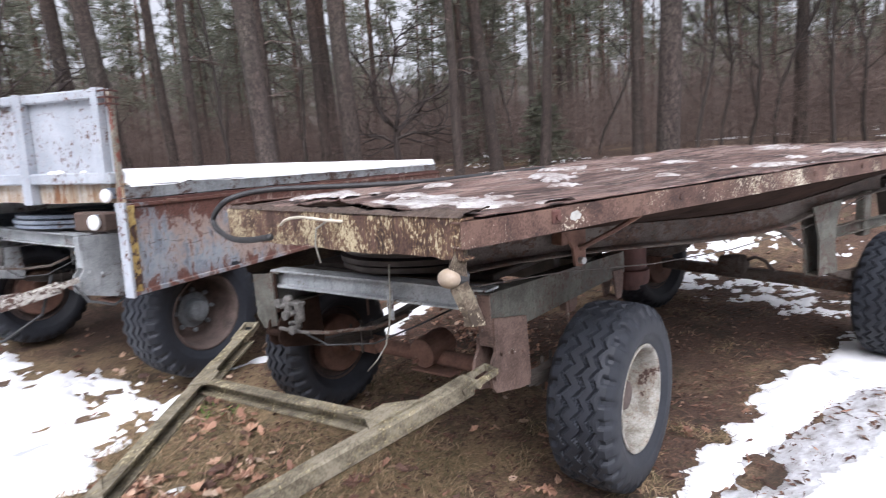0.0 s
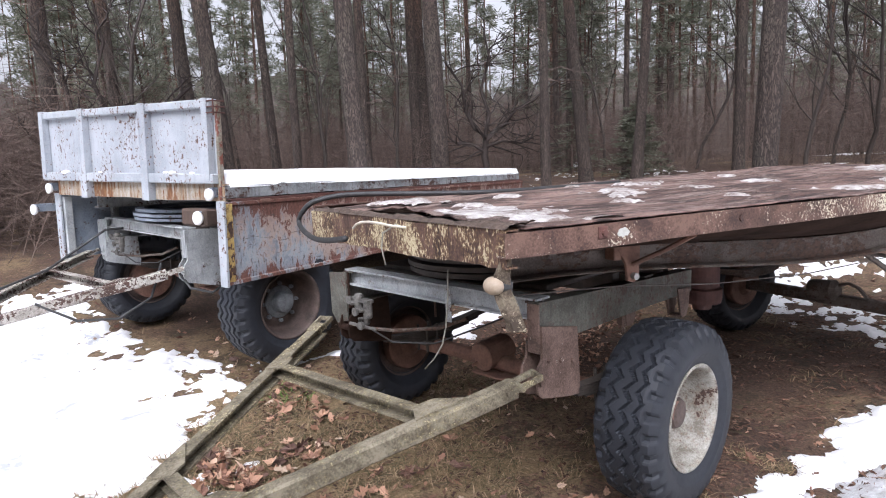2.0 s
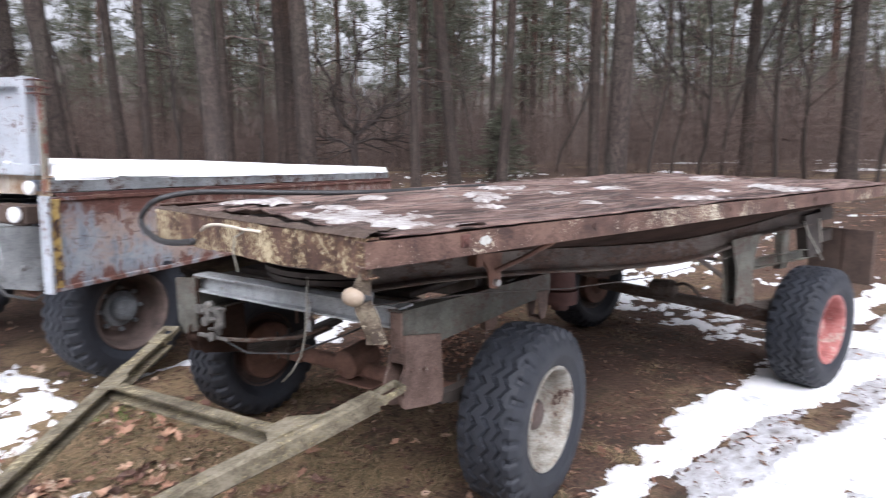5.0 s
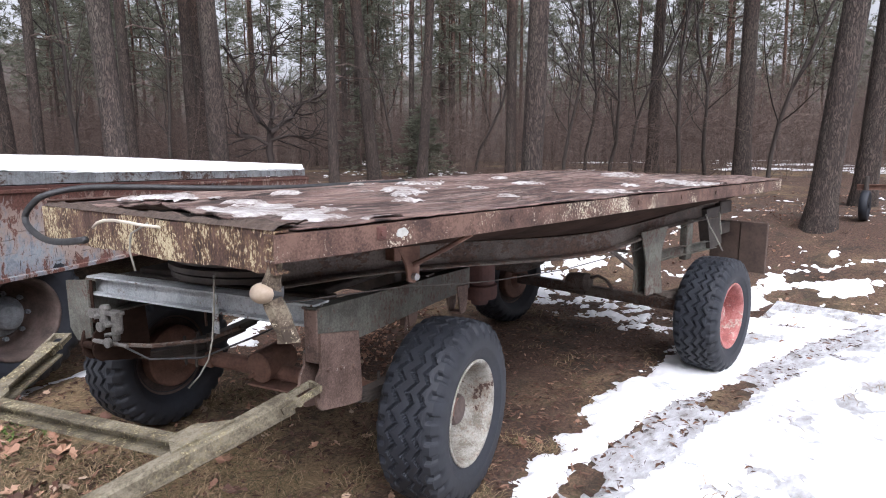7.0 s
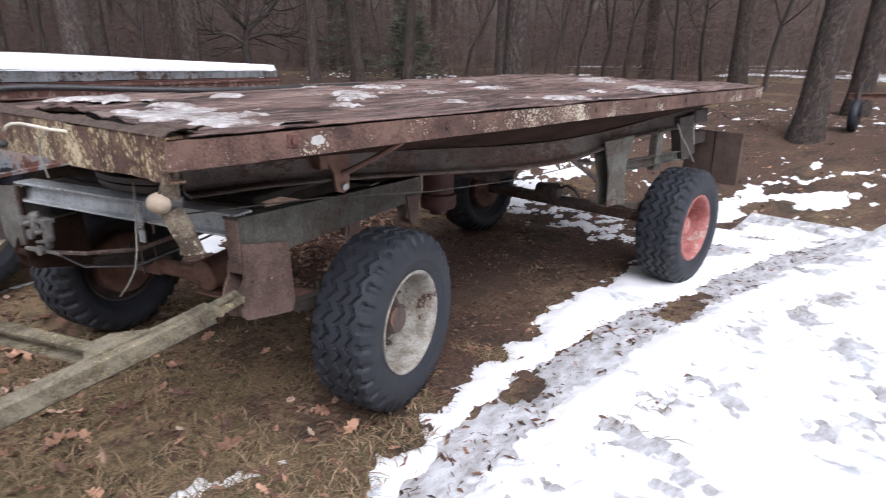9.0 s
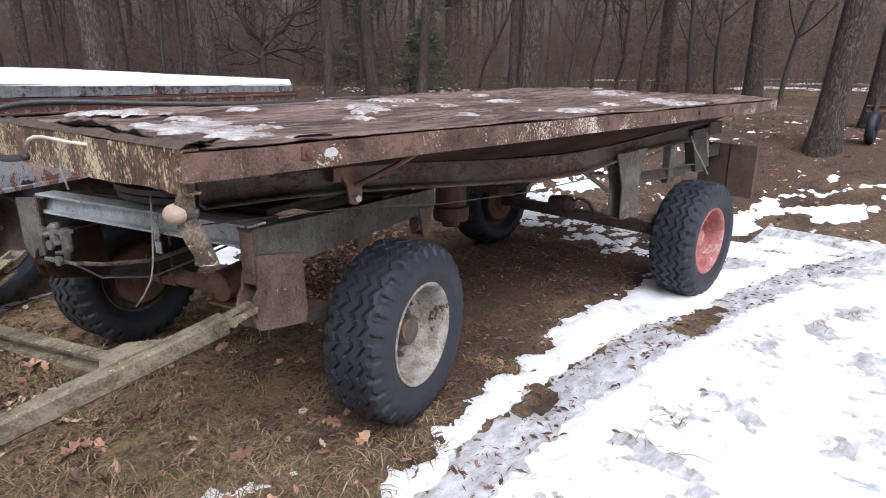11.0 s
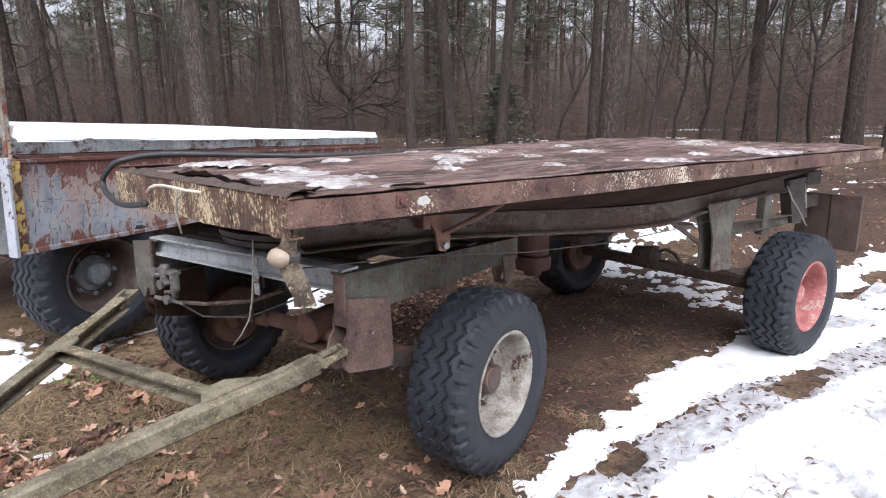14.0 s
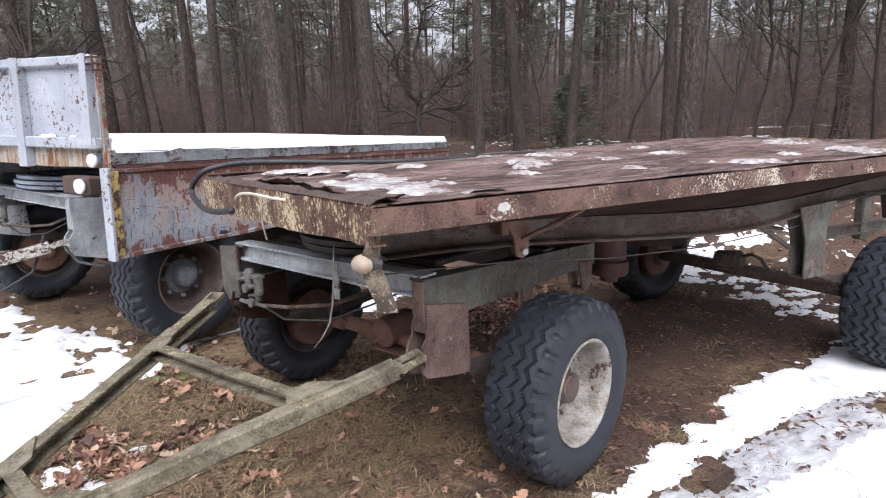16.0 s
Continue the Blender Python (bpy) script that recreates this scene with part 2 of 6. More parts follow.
M_CREAM = plain("cream_cable_sheath", (0.50, 0.45, 0.36), (0.72, 0.67, 0.56), 30.0, 0.5)
M_VALVE = plain("grey_cast_valve", (0.035, 0.032, 0.029), (0.21, 0.20, 0.185), 26.0, 0.6, 0.2)
M_STEEL = plain("bare_worn_steel", (0.14, 0.14, 0.14), (0.42, 0.41, 0.39), 25.0, 0.45, 0.6)
M_LAMP = plain("dusty_beige_lamp_glass", (0.30, 0.235, 0.17), (0.46, 0.37, 0.285), 14.0, 0.45)
M_WHITE = plain("frosted_white_lens", (0.62, 0.62, 0.62), (0.82, 0.82, 0.82), 14.0, 0.4)
M_PALEPAINT = plain("pale_grey_old_paint", (0.34, 0.34, 0.31), (0.58, 0.58, 0.55), 40.0, 0.6)
M_TIN = plain("brown_flap_board", (0.040, 0.027, 0.021), (0.100, 0.066, 0.051), 7.0, 0.85)


def make_deck_mat():
    m, n, l, b = mat("rusted_deck_sheet", 0.8)
    w, v = coords(n, l), coords(n, l, "Object", (0.55, 1.5, 1))
    big, mid, fine = noise_of(n, l, v, 1.5, 6, 0.62, 0.5), noise_of(n, l, v, 8, 9, 0.72, 0.3), noise_of(n, l, w, 70, 5, 0.7)
    tone = calc(n, l, "ADD", calc(n, l, "MULTIPLY", big, 0.5), calc(n, l, "MULTIPLY", mid, 0.5))
    base = ramp(n, l, tone, [(0.40, (0.048, 0.032, 0.028)), (0.46, (0.104, 0.062, 0.051)), (0.52, (0.182, 0.114, 0.096)), (0.57, (0.300, 0.200, 0.166)), (0.63, (0.125, 0.077, 0.063))])
    tear = noise_of(n, l, coords(n, l, "Object", (0.5, 4.0, 1)), 3.2, 7, 0.65, 1.0)
    col = mix(n, l, calc(n, l, "MULTIPLY", step(n, l, tear, 0.55, 0.58), 0.9), base, (0.030, 0.020, 0.017))
    pale = noise_of(n, l, coords(n, l, "Object", (0.7, 2.0, 1)), 5.0, 9, 0.75)
    col = mix(n, l, calc(n, l, "MULTIPLY", step(n, l, pale, 0.515, 0.59), 0.65), col, (0.35, 0.275, 0.24))
    col = mix(n, l, calc(n, l, "MULTIPLY", step(n, l, fine, 0.50, 0.68), 0.45), col, (0.050, 0.035, 0.030))
    l.new(col, b.inputs["Base Color"])
    l.new(ramp(n, l, big, [(0.35, (0.9, 0.9, 0.9)), (0.6, (0.6, 0.6, 0.6))]), b.inputs["Roughness"])
    bump(n, l, b, calc(n, l, "ADD", calc(n, l, "MULTIPLY", mid, 0.8), calc(n, l, "ADD", calc(n, l, "MULTIPLY", fine, 0.2), calc(n, l, "MULTIPLY", tear, -0.7))), 0.9, 0.03)
    return m


def make_snow_mat(name, wetness):
    m, n, l, b = mat(name, 0.55)
    v = coords(n, l)
    f, g = noise_of(n, l, v, 5, 8, 0.65), noise_of(n, l, v, 60, 4)
    col = ramp(n, l, f, [(0.3, (0.80, 0.81, 0.83)), (0.7, (0.90, 0.90, 0.90))])
    wet = step(n, l, noise_of(n, l, v, 2.6, 7, 0.66, 0.6), 0.585, 0.65)
    col = mix(n, l, calc(n, l, "MULTIPLY", calc(n, l, "MULTIPLY", wet, wetness), step(n, l, f, 0.36, 0.56)), col, (0.44, 0.46, 0.49))
    specks = calc(n, l, "MULTIPLY", wetness, step(n, l, noise_of(n, l, v, 42, 3, 0.6), 0.735, 0.76))
    col = mix(n, l, specks, col, (0.12, 0.085, 0.06))
    l.new(col, b.inputs["Base Color"])
    bump(n, l, b, calc(n, l, "ADD", f, calc(n, l, "MULTIPLY", g, 0.25)), 0.5, 0.02)
    return m


def make_slush_mat():
    m, n, l, b = mat("grey_slush_in_rut", 0.35)
    v = coords(n, l, "Object", (0.6, 1.4, 1))
    f, g = noise_of(n, l, v, 11, 8, 0.7), noise_of(n, l, v, 50, 4)
    l.new(ramp(n, l, f, [(0.33, (0.13, 0.10, 0.085)), (0.38, (0.33, 0.32, 0.315)), (0.48, (0.46, 0.46, 0.47)), (0.62, (0.66, 0.67, 0.69))]), b.inputs["Base Color"])
    bump(n, l, b, calc(n, l, "ADD", f, calc(n, l, "MULTIPLY", g, 0.3)), 0.7, 0.02)
    return m


def make_ground_mat():
    m, n, l, b = mat("leaf_litter_and_moss", 0.9)
    v = coords(n, l)
    big, mid, fine = noise_of(n, l, v, 0.55, 5), noise_of(n, l, v, 4.5, 8, 0.7), noise_of(n, l, v, 45, 6, 0.75)
    litter = ramp(n, l, fine, [(0.30, (0.022, 0.013, 0.010)), (0.46, (0.066, 0.038, 0.027)), (0.60, (0.130, 0.075, 0.049)), (0.76, (0.250, 0.155, 0.102))])
    moss = ramp(n, l, fine, [(0.30, (0.096, 0.064, 0.032)), (0.48, (0.218, 0.157, 0.080)), (0.62, (0.345, 0.235, 0.138)), (0.78, (0.48, 0.35, 0.23))])
    # straw and moss round the drawbars; darker leaf mould elsewhere also paints trailer shade
    tone = n.new("ShaderNodeVectorMath")
    tone.operation, tone.inputs[1].default_value = "DISTANCE", (-1.3, 1.9, 0)
    l.new(v, tone.inputs[0])
    pale_side = step(n, l, calc(n, l, "ADD", calc(n, l, "MULTIPLY", tone.outputs["Value"], -1.0), calc(n, l, "MULTIPLY", big, 2.4)), -2.1, -0.9)
    share = calc(n, l, "MULTIPLY", step(n, l, mid, 0.34, 0.56), calc(n, l, "MAXIMUM", pale_side, calc(n, l, "MULTIPLY", step(n, l, big, 0.46, 0.62), 0.7)))
    col = mix(n, l, share, litter, moss)
    col = mix(n, l, calc(n, l, "MULTIPLY", step(n, l, mid, 0.54, 0.72), 0.5), col, (0.11, 0.058, 0.040))
    patch = noise_of(n, l, v, 1.7, 7, 0.68, 0.4)
    col = mix(n, l, calc(n, l, "MULTIPLY", step(n, l, patch, 0.52, 0.60), 0.65), col, (0.030, 0.023, 0.015))
    col = mix(n, l, calc(n, l, "MULTIPLY", step(n, l, noise_of(n, l, v, 7, 7, 0.7), 0.57, 0.66), 0.5), col, (0.085, 0.080, 0.034))
    l.new(col, b.inputs["Base Color"])
    bump(n, l, b, calc(n, l, "ADD", mid, calc(n, l, "MULTIPLY", fine, 0.6)), 0.8, 0.03)
    return m


def make_bark_mat():
    m, n, l, b = mat("pine_bark", 0.9)
    v = coords(n, l, "Object", (1, 1, 0.24))
    vor = n.new("ShaderNodeTexVoronoi")
    vor.feature, vor.inputs["Scale"].default_value = "DISTANCE_TO_EDGE", 34
    shake = n.new("ShaderNodeTexNoise")
    shake.inputs["Scale"].default_value, shake.inputs["Detail"].default_value = 9.0, 5.0
    l.new(v, shake.inputs["Vector"])
    warp = n.new("ShaderNodeMix")
    warp.data_type = "VECTOR"
    warp.inputs[0].default_value = 0.30
    l.new(v, warp.inputs[4])
    l.new(shake.outputs["Color"], warp.inputs[5])
    l.new(warp.outputs[1], vor.inputs["Vector"])
    crack = step(n, l, vor.outputs["Distance"], 0.02, 0.20)
    f, g = noise_of(n, l, v, 3, 5), noise_of(n, l, v, 30, 5)
    plate = ramp(n, l, g, [(0.3, (0.050, 0.036, 0.030)), (0.52, (0.098, 0.072, 0.060)), (0.72, (0.160, 0.124, 0.106))])
    plate = mix(n, l, calc(n, l, "MULTIPLY", step(n, l, f, 0.45, 0.7), 0.6), plate, (0.13, 0.125, 0.10))
    pos = n.new("ShaderNodeSeparateXYZ")
    tc = n.new("ShaderNodeTexCoord")
    l.new(tc.outputs["Object"], pos.inputs[0])
    upper = calc(n, l, "MULTIPLY", step(n, l, calc(n, l, "ADD", pos.outputs["Z"], calc(n, l, "MULTIPLY", f, 4)), 4.8, 9.0), 0.55)
    plate = mix(n, l, upper, plate, (0.28, 0.135, 0.080))
    l.new(mix(n, l, crack, (0.034, 0.025, 0.021), plate), b.inputs["Base Color"])
    bump(n, l, b, calc(n, l, "ADD", calc(n, l, "MULTIPLY", crack, 0.5), calc(n, l, "MULTIPLY", g, 0.5)), 0.9, 0.03)
    return m


def make_ice_mat():
    m, n, l, b = mat("thin_dirty_ice", 0.45)
    v = coords(n, l)
    f, g = noise_of(n, l, v, 22, 9, 0.75), noise_of(n, l, v, 5, 4)
    s = calc(n, l, "ADD", calc(n, l, "MULTIPLY", f, 0.65), calc(n, l, "MULTIPLY", g, 0.35))
    l.new(ramp(n, l, s, [(0.43, (0.15, 0.105, 0.09)), (0.48, (0.38, 0.34, 0.32)), (0.56, (0.57, 0.55, 0.54)), (0.67, (0.84, 0.84, 0.84))]), b.inputs["Base Color"])
    bump(n, l, b, f, 0.6, 0.01)
    return m


M_ICE = make_ice_mat()
M_CLEAN_SNOW = make_snow_mat("clean_snow", 0.0)
M_PALEBAR = flecked("pale_lichen_drawbar", ((0.20, 0.18, 0.155), (0.36, 0.335, 0.30), (0.50, 0.48, 0.44)), DARK_IRON, 0.535, 3.0, 40, (1, 1, 1), 0.7)
M_DECK, M_SNOW, M_SLUSH, M_GROUND, M_BARK = make_deck_mat(), make_snow_mat("old_wet_snow", 1.0), make_slush_mat(), make_ground_mat(), make_bark_mat()
M_NEEDLE = islands("pine_needles", [(0.0, (0.115, 0.124, 0.090)), (0.5, (0.20, 0.21, 0.155)), (1.0, (0.30, 0.305, 0.24))], 0.6, 0.0, 0.6)
M_TWIG = islands("bare_brown_twigs", [(0.0, (0.066, 0.046, 0.038)), (0.5, (0.125, 0.088, 0.073)), (1.0, (0.195, 0.143, 0.120))], 0.9)
M_GNARLED = islands("gnarled_dark_bark", [(0.0, (0.026, 0.019, 0.017)), (1.0, (0.052, 0.039, 0.034))], 0.9)
M_BAREWOOD = islands("dark_bare_wood", [(0.0, (0.028, 0.022, 0.020)), (0.5, (0.05, 0.04, 0.035)), (1.0, (0.085, 0.068, 0.058))], 0.9)
M_LEAF = islands("dead_oak_leaves", [(0.0, (0.065, 0.034, 0.025)), (0.3, (0.15, 0.074, 0.050)), (0.62, (0.27, 0.142, 0.092)), (0.84, (0.45, 0.262, 0.170)), (1.0, (0.46, 0.36, 0.27))], 0.7)
M_GRASS = islands("dry_winter_grass", [(0.0, (0.068, 0.068, 0.028)), (0.35, (0.16, 0.118, 0.060)), (0.7, (0.265, 0.182, 0.104)), (1.0, (0.44, 0.315, 0.20))], 0.8)
M_LITTER = islands("brown_needle_litter", [(0.0, (0.042, 0.023, 0.017)), (0.5, (0.105, 0.054, 0.036)), (0.85, (0.19, 0.107, 0.070)), (1.0, (0.30, 0.19, 0.13))], 0.9)
M_GREENERY = islands("small_green_ferns", [(0.0, (0.06, 0.12, 0.02)), (1.0, (0.16, 0.24, 0.05))], 0.6)
# distance haze is mixed into this backdrop's base colour
M_FARWOOD = plain("hazed_distant_woods", (0.115, 0.100, 0.087), (0.180, 0.160, 0.143), 0.16, 0.95, 0.0, 0.2, 0.1, (1, 1, 1))

# ---------------------------------------------------------------- mesh helpers


def mesh_from(name, bm, material, smooth=False):
    me = bpy.data.meshes.new(name)
    bmesh.ops.recalc_face_normals(bm, faces=bm.faces)
    bm.to_mesh(me)
    bm.free()
    if smooth:
        me.polygons.foreach_set("use_smooth", [True] * len(me.polygons))
    me.materials.append(material)
    return me


def part(name, bm, material, parent, label="", smooth=False):
    ob = new(name, mesh_from(name, bm, material, smooth))
    ob.parent = parent
    return tagged(ob, label) if label else ob


def raw(name, verts, faces, material, smooth=False):
    me = bpy.data.meshes.new(name)
    me.from_pydata(verts, [], faces)
    if smooth:
        me.polygons.foreach_set("use_smooth", [True] * len(me.polygons))
    me.materials.append(material)
    return new(name, me)


def box(bm, a, b, bevel=0.004, m=None):
    """A box from corner a to corner b with worn edges."""
    r = bmesh.ops.create_cube(bm, size=1)["verts"]
    c = [(p + q) / 2 for p, q in zip(a, b)]
    s = [max(abs(q - p), 1e-4) for p, q in zip(a, b)]
    for v in r:
        v.co = Vector((v.co.x * s[0] + c[0], v.co.y * s[1] + c[1], v.co.z * s[2] + c[2]))
    if bevel:
        edges = list({e for v in r for e in v.link_edges})
        k = bmesh.ops.bevel(bm, geom=edges, offset=min(bevel, 0.3 * min(s)), segments=1, affect="EDGES")
        r = list({v for f in k["faces"] for v in f.verts} | {v for v in r if v.is_valid})
    if m is not None:
        bmesh.ops.transform(bm, matrix=m, verts=r)
    return r


def tube(bm, pts, r, seg=8, cap=True):
    """A round bar along points; r a number or one for each point."""
    rings = []
    pts = [Vector(p) for p in pts]
    rs = r if isinstance(r, (list, tuple)) else [r] * len(pts)
    ref = None
    for k, p in enumerate(pts):
        d = (pts[min(k + 1, len(pts) - 1)] - pts[max(k - 1, 0)]).normalized()
        if ref is None:
            ref = d.orthogonal().normalized()
        ref = (ref - d * ref.dot(d)).normalized()
        w = d.cross(ref)
        rings.append([bm.verts.new(p + rs[k] * (math.cos(2 * math.pi * j / seg) * ref + math.sin(2 * math.pi * j / seg) * w)) for j in range(seg)])
    for a, b in zip(rings, rings[1:]):
        for j in range(seg):
            bm.faces.new((a[j], a[(j + 1) % seg], b[(j + 1) % seg], b[j]))
    if cap:
        bm.faces.new(rings[0][::-1])
        bm.faces.new(rings[-1])
    return rings


def lathe(bm, profile, seg=40, close=False):
    """Turns (radius, y) points round the y axis."""
    rings = [[bm.verts.new((r * math.cos(2 * math.pi * j / seg), y, r * math.sin(2 * math.pi * j / seg))) for j in range(seg)] for r, y in profile]
    pairs = list(zip(rings, rings[1:])) + ([(rings[-1], rings[0])] if close else [])
    for a, b in pairs:
        for j in range(seg):
            bm.faces.new((a[j], a[(j + 1) % seg], b[(j + 1) % seg], b[j]))
    return rings


def section(bm, prof, stations, closed=True):
    """A closed outline swept along stations: each station maps (p, q) to a place."""
    rings = [[bm.verts.new(f(p, q)) for p, q in prof] for f in stations]
    n = len(prof)
    for a, b in zip(rings, rings[1:]):
        for j in range(n):
            bm.faces.new((a[j], a[(j + 1) % n], b[(j + 1) % n], b[j]))
    bm.faces.new(rings[0][::-1])
    bm.faces.new(rings[-1])
    return rings


def channel(h, w, t):
    """A C section, web at p = 0, flanges to p = w; q runs over -h/2 to h/2."""
    return [(0, -h / 2), (w, -h / 2), (w, -h / 2 + t), (t, -h / 2 + t), (t, h / 2 - t), (w, h / 2 - t), (w, h / 2), (0, h / 2)]


def ibeam(h, w, t):
    return [(-w / 2, -h / 2), (w / 2, -h / 2), (w / 2, -h / 2 + t), (t / 2, -h / 2 + t), (t / 2, h / 2 - t), (w / 2, h / 2 - t), (w / 2, h / 2), (-w / 2, h / 2),
            (-w / 2, h / 2 - t), (-t / 2, h / 2 - t), (-t / 2, -h / 2 + t), (-w / 2, -h / 2 + t)]


def beam(bm, prof, a, b, up=(0, 0, 1), n=2, wobble=0.0, seed=0):
    """A section swept from a to b; p points to the side, q up."""
    a, b, up = Vector(a), Vector(b), Vector(up)
    d = (b - a).normalized()
    side = d.cross(up).normalized()
    u = side.cross(d)
    st = []
    for k in range(n):
        s = k / (n - 1)
        o = a.lerp(b, s)
        if wobble:
            o = o + wobble * (noise.noise((s * 4 + seed, 0, 1)) * u + noise.noise((s * 4 + seed, 3, 1)) * side)
        st.append(lambda p, q, o=o: o + side * p + u * q)
    return section(bm, prof, st)


def bolt(bm, at, axis, r=0.014, h=0.012):
    a = Vector(axis).normalized()
    p = Vector(at)
    tube(bm, [p - a * 0.003, p + a * h], r, 6)


def smooth01(x):
    x = min(1.0, max(0.0, x))
    return x * x * (3 - 2 * x)


# ---------------------------------------------------------------- ground
EYE_X, EYE_Y = -0.84, -1.72


def value_noise(x, y, seed=0):
    xi, yi = np.floor(x).astype(np.int64), np.floor(y).astype(np.int64)
    fx, fy = x - xi, y - yi
    fx, fy = fx * fx * (3 - 2 * fx), fy * fy * (3 - 2 * fy)

    def h(a, b):
        k = (a * 374761393 + b * 668265263 + seed * 982451653) & 0xFFFFFFFF
        k = ((k ^ (k >> 13)) * 1274126177) & 0xFFFFFFFF
        return ((k ^ (k >> 16)) & 0xFFFF) / 65535.0

    a = h(xi, yi) * (1 - fx) + h(xi + 1, yi) * fx
    b = h(xi, yi + 1) * (1 - fx) + h(xi + 1, yi + 1) * fx
    return a * (1 - fy) + b * fy


def fbm(x, y, scale, octaves=4, seed=0):
    """Noise about 0, within -1 to 1."""
    s, a, t = 0.0, 1.0, 0.0
    for k in range(octaves):
        s = s + a * (2 * value_noise(x * scale * 2**k + 17.3 * k, y * scale * 2**k - 9.1 * k, seed + k) - 1)
        t += a
        a *= 0.55
    return s / t


def sm(x):
    x = np.clip(x, 0, 1)
    return x * x * (3 - 2 * x)


def ground_z(x, y):
    """The lie of the land: flat under the flatbed, rising gently into the wood."""
    x, y = np.asarray(x, float), np.asarray(y, float)
    d = np.hypot(x - 0.8, y + 0.3)
    z = 0.82 * sm((d - 4.9) / 3.6) + 0.45 * sm((d - 9) / 8)
    z = z + 0.13 * np.exp(-((x + 1.2) ** 2 + (y - 4.2) ** 2) / 2.2)
    z = z + 0.028 * np.exp(-((x - 1.04) ** 2 + (y - 0.2) ** 2) / 0.16) + 0.028 * np.exp(-((x - 0.35) ** 2 + (y - 2.15) ** 2) / 0.2)
    return z + 0.012 * fbm(x, y, 1.6, 3, 5) * sm((d - 0.2) / 2) + 0.25 * fbm(x, y, 0.06, 2, 9) * sm((d - 14) / 20)


def polygon_distance(x, y, pts):
    """Signed distance to a closed outline, positive inside."""
    best = np.full(x.shape, 1e9)
    inside = np.zeros(x.shape, bool)
    for (ax, ay), (bx, by) in zip(pts, pts[1:] + pts[:1]):
        dx, dy = bx - ax, by - ay
        t = np.clip(((x - ax) * dx + (y - ay) * dy) / (dx * dx + dy * dy), 0, 1)
        best = np.minimum(best, np.hypot(x - ax - t * dx, y - ay - t * dy))
        inside ^= ((ay > y) != (by > y)) & (x < (bx - ax) * (y - ay) / (by - ay + 1e-12) + ax)
    return np.where(inside, best, -best)


def line_distance(x, y, pts):
    best = np.full(x.shape, 1e9)
    for (ax, ay), (bx, by) in zip(pts, pts[1:]):
        dx, dy = bx - ax, by - ay
        t = np.clip(((x - ax) * dx + (y - ay) * dy) / (dx * dx + dy * dy), 0, 1)
        best = np.minimum(best, np.hypot(x - ax - t * dx, y - ay - t * dy))
    return best


DRIVE_SNOW = [(0.12, -0.60), (0.47, -0.10), (0.78, 0.00), (1.07, 0.09), (1.45, 0.21), (1.93, 0.31), (2.45, 0.41), (2.93, 0.44), (3.4, 0.42), (4.0, 0.45), (4.9, 0.6), (5.8, 0.8), (6.5, 0.75), (7.1, 0.35), (7.7, -0.5), (8.6, -1.8), (10, -4.5), (4, -9), (-0.8, -3.4)]
YARD_SNOW = [(-0.43, 3.40), (-0.76, 2.62), (-1.03, 2.18), (-1.43, 1.85), (-1.95, 1.60), (-3.2, 0.8), (-8, -1.5), (-13, 2.5), (-6, 4.6), (-2.9, 5.4), (-2.2, 6.0), (-1.80, 6.2), (-1.64, 5.4), (-1.52, 4.75), (-1.27, 4.35), (-0.97, 3.85), (-0.6, 3.5)]
RUT = [(0.30, -0.75), (0.72, -0.32), (1.20, -0.20), (1.80, -0.14), (2.70, -0.16), (3.65, -0.28), (5.0, -0.46), (6.0, -0.80), (7.5, -1.5), (9, -2.6)]
PRINTS = [(1.68, -0.69, 0.09), (1.64, -0.80, 0.08), (2.41, -0.88, 0.06), (2.46, -0.73, 0.05), (3.28, -0.73, 0.11), (3.76, -0.91, 0.10), (3.46, -1.19, 0.10), (2.89, -1.45, 0.09), (2.62, -1.49, 0.07),
          (2.05, -0.66, 0.06), (2.32, -0.95, 0.06), (1.46, -1.01, 0.08), (1.13, -0.58, 0.04), (2.24, -1.34, 0.05), (4.3, -1.0, 0.12), (4.9, -1.3, 0.12), (4.1, -1.6, 0.10)]


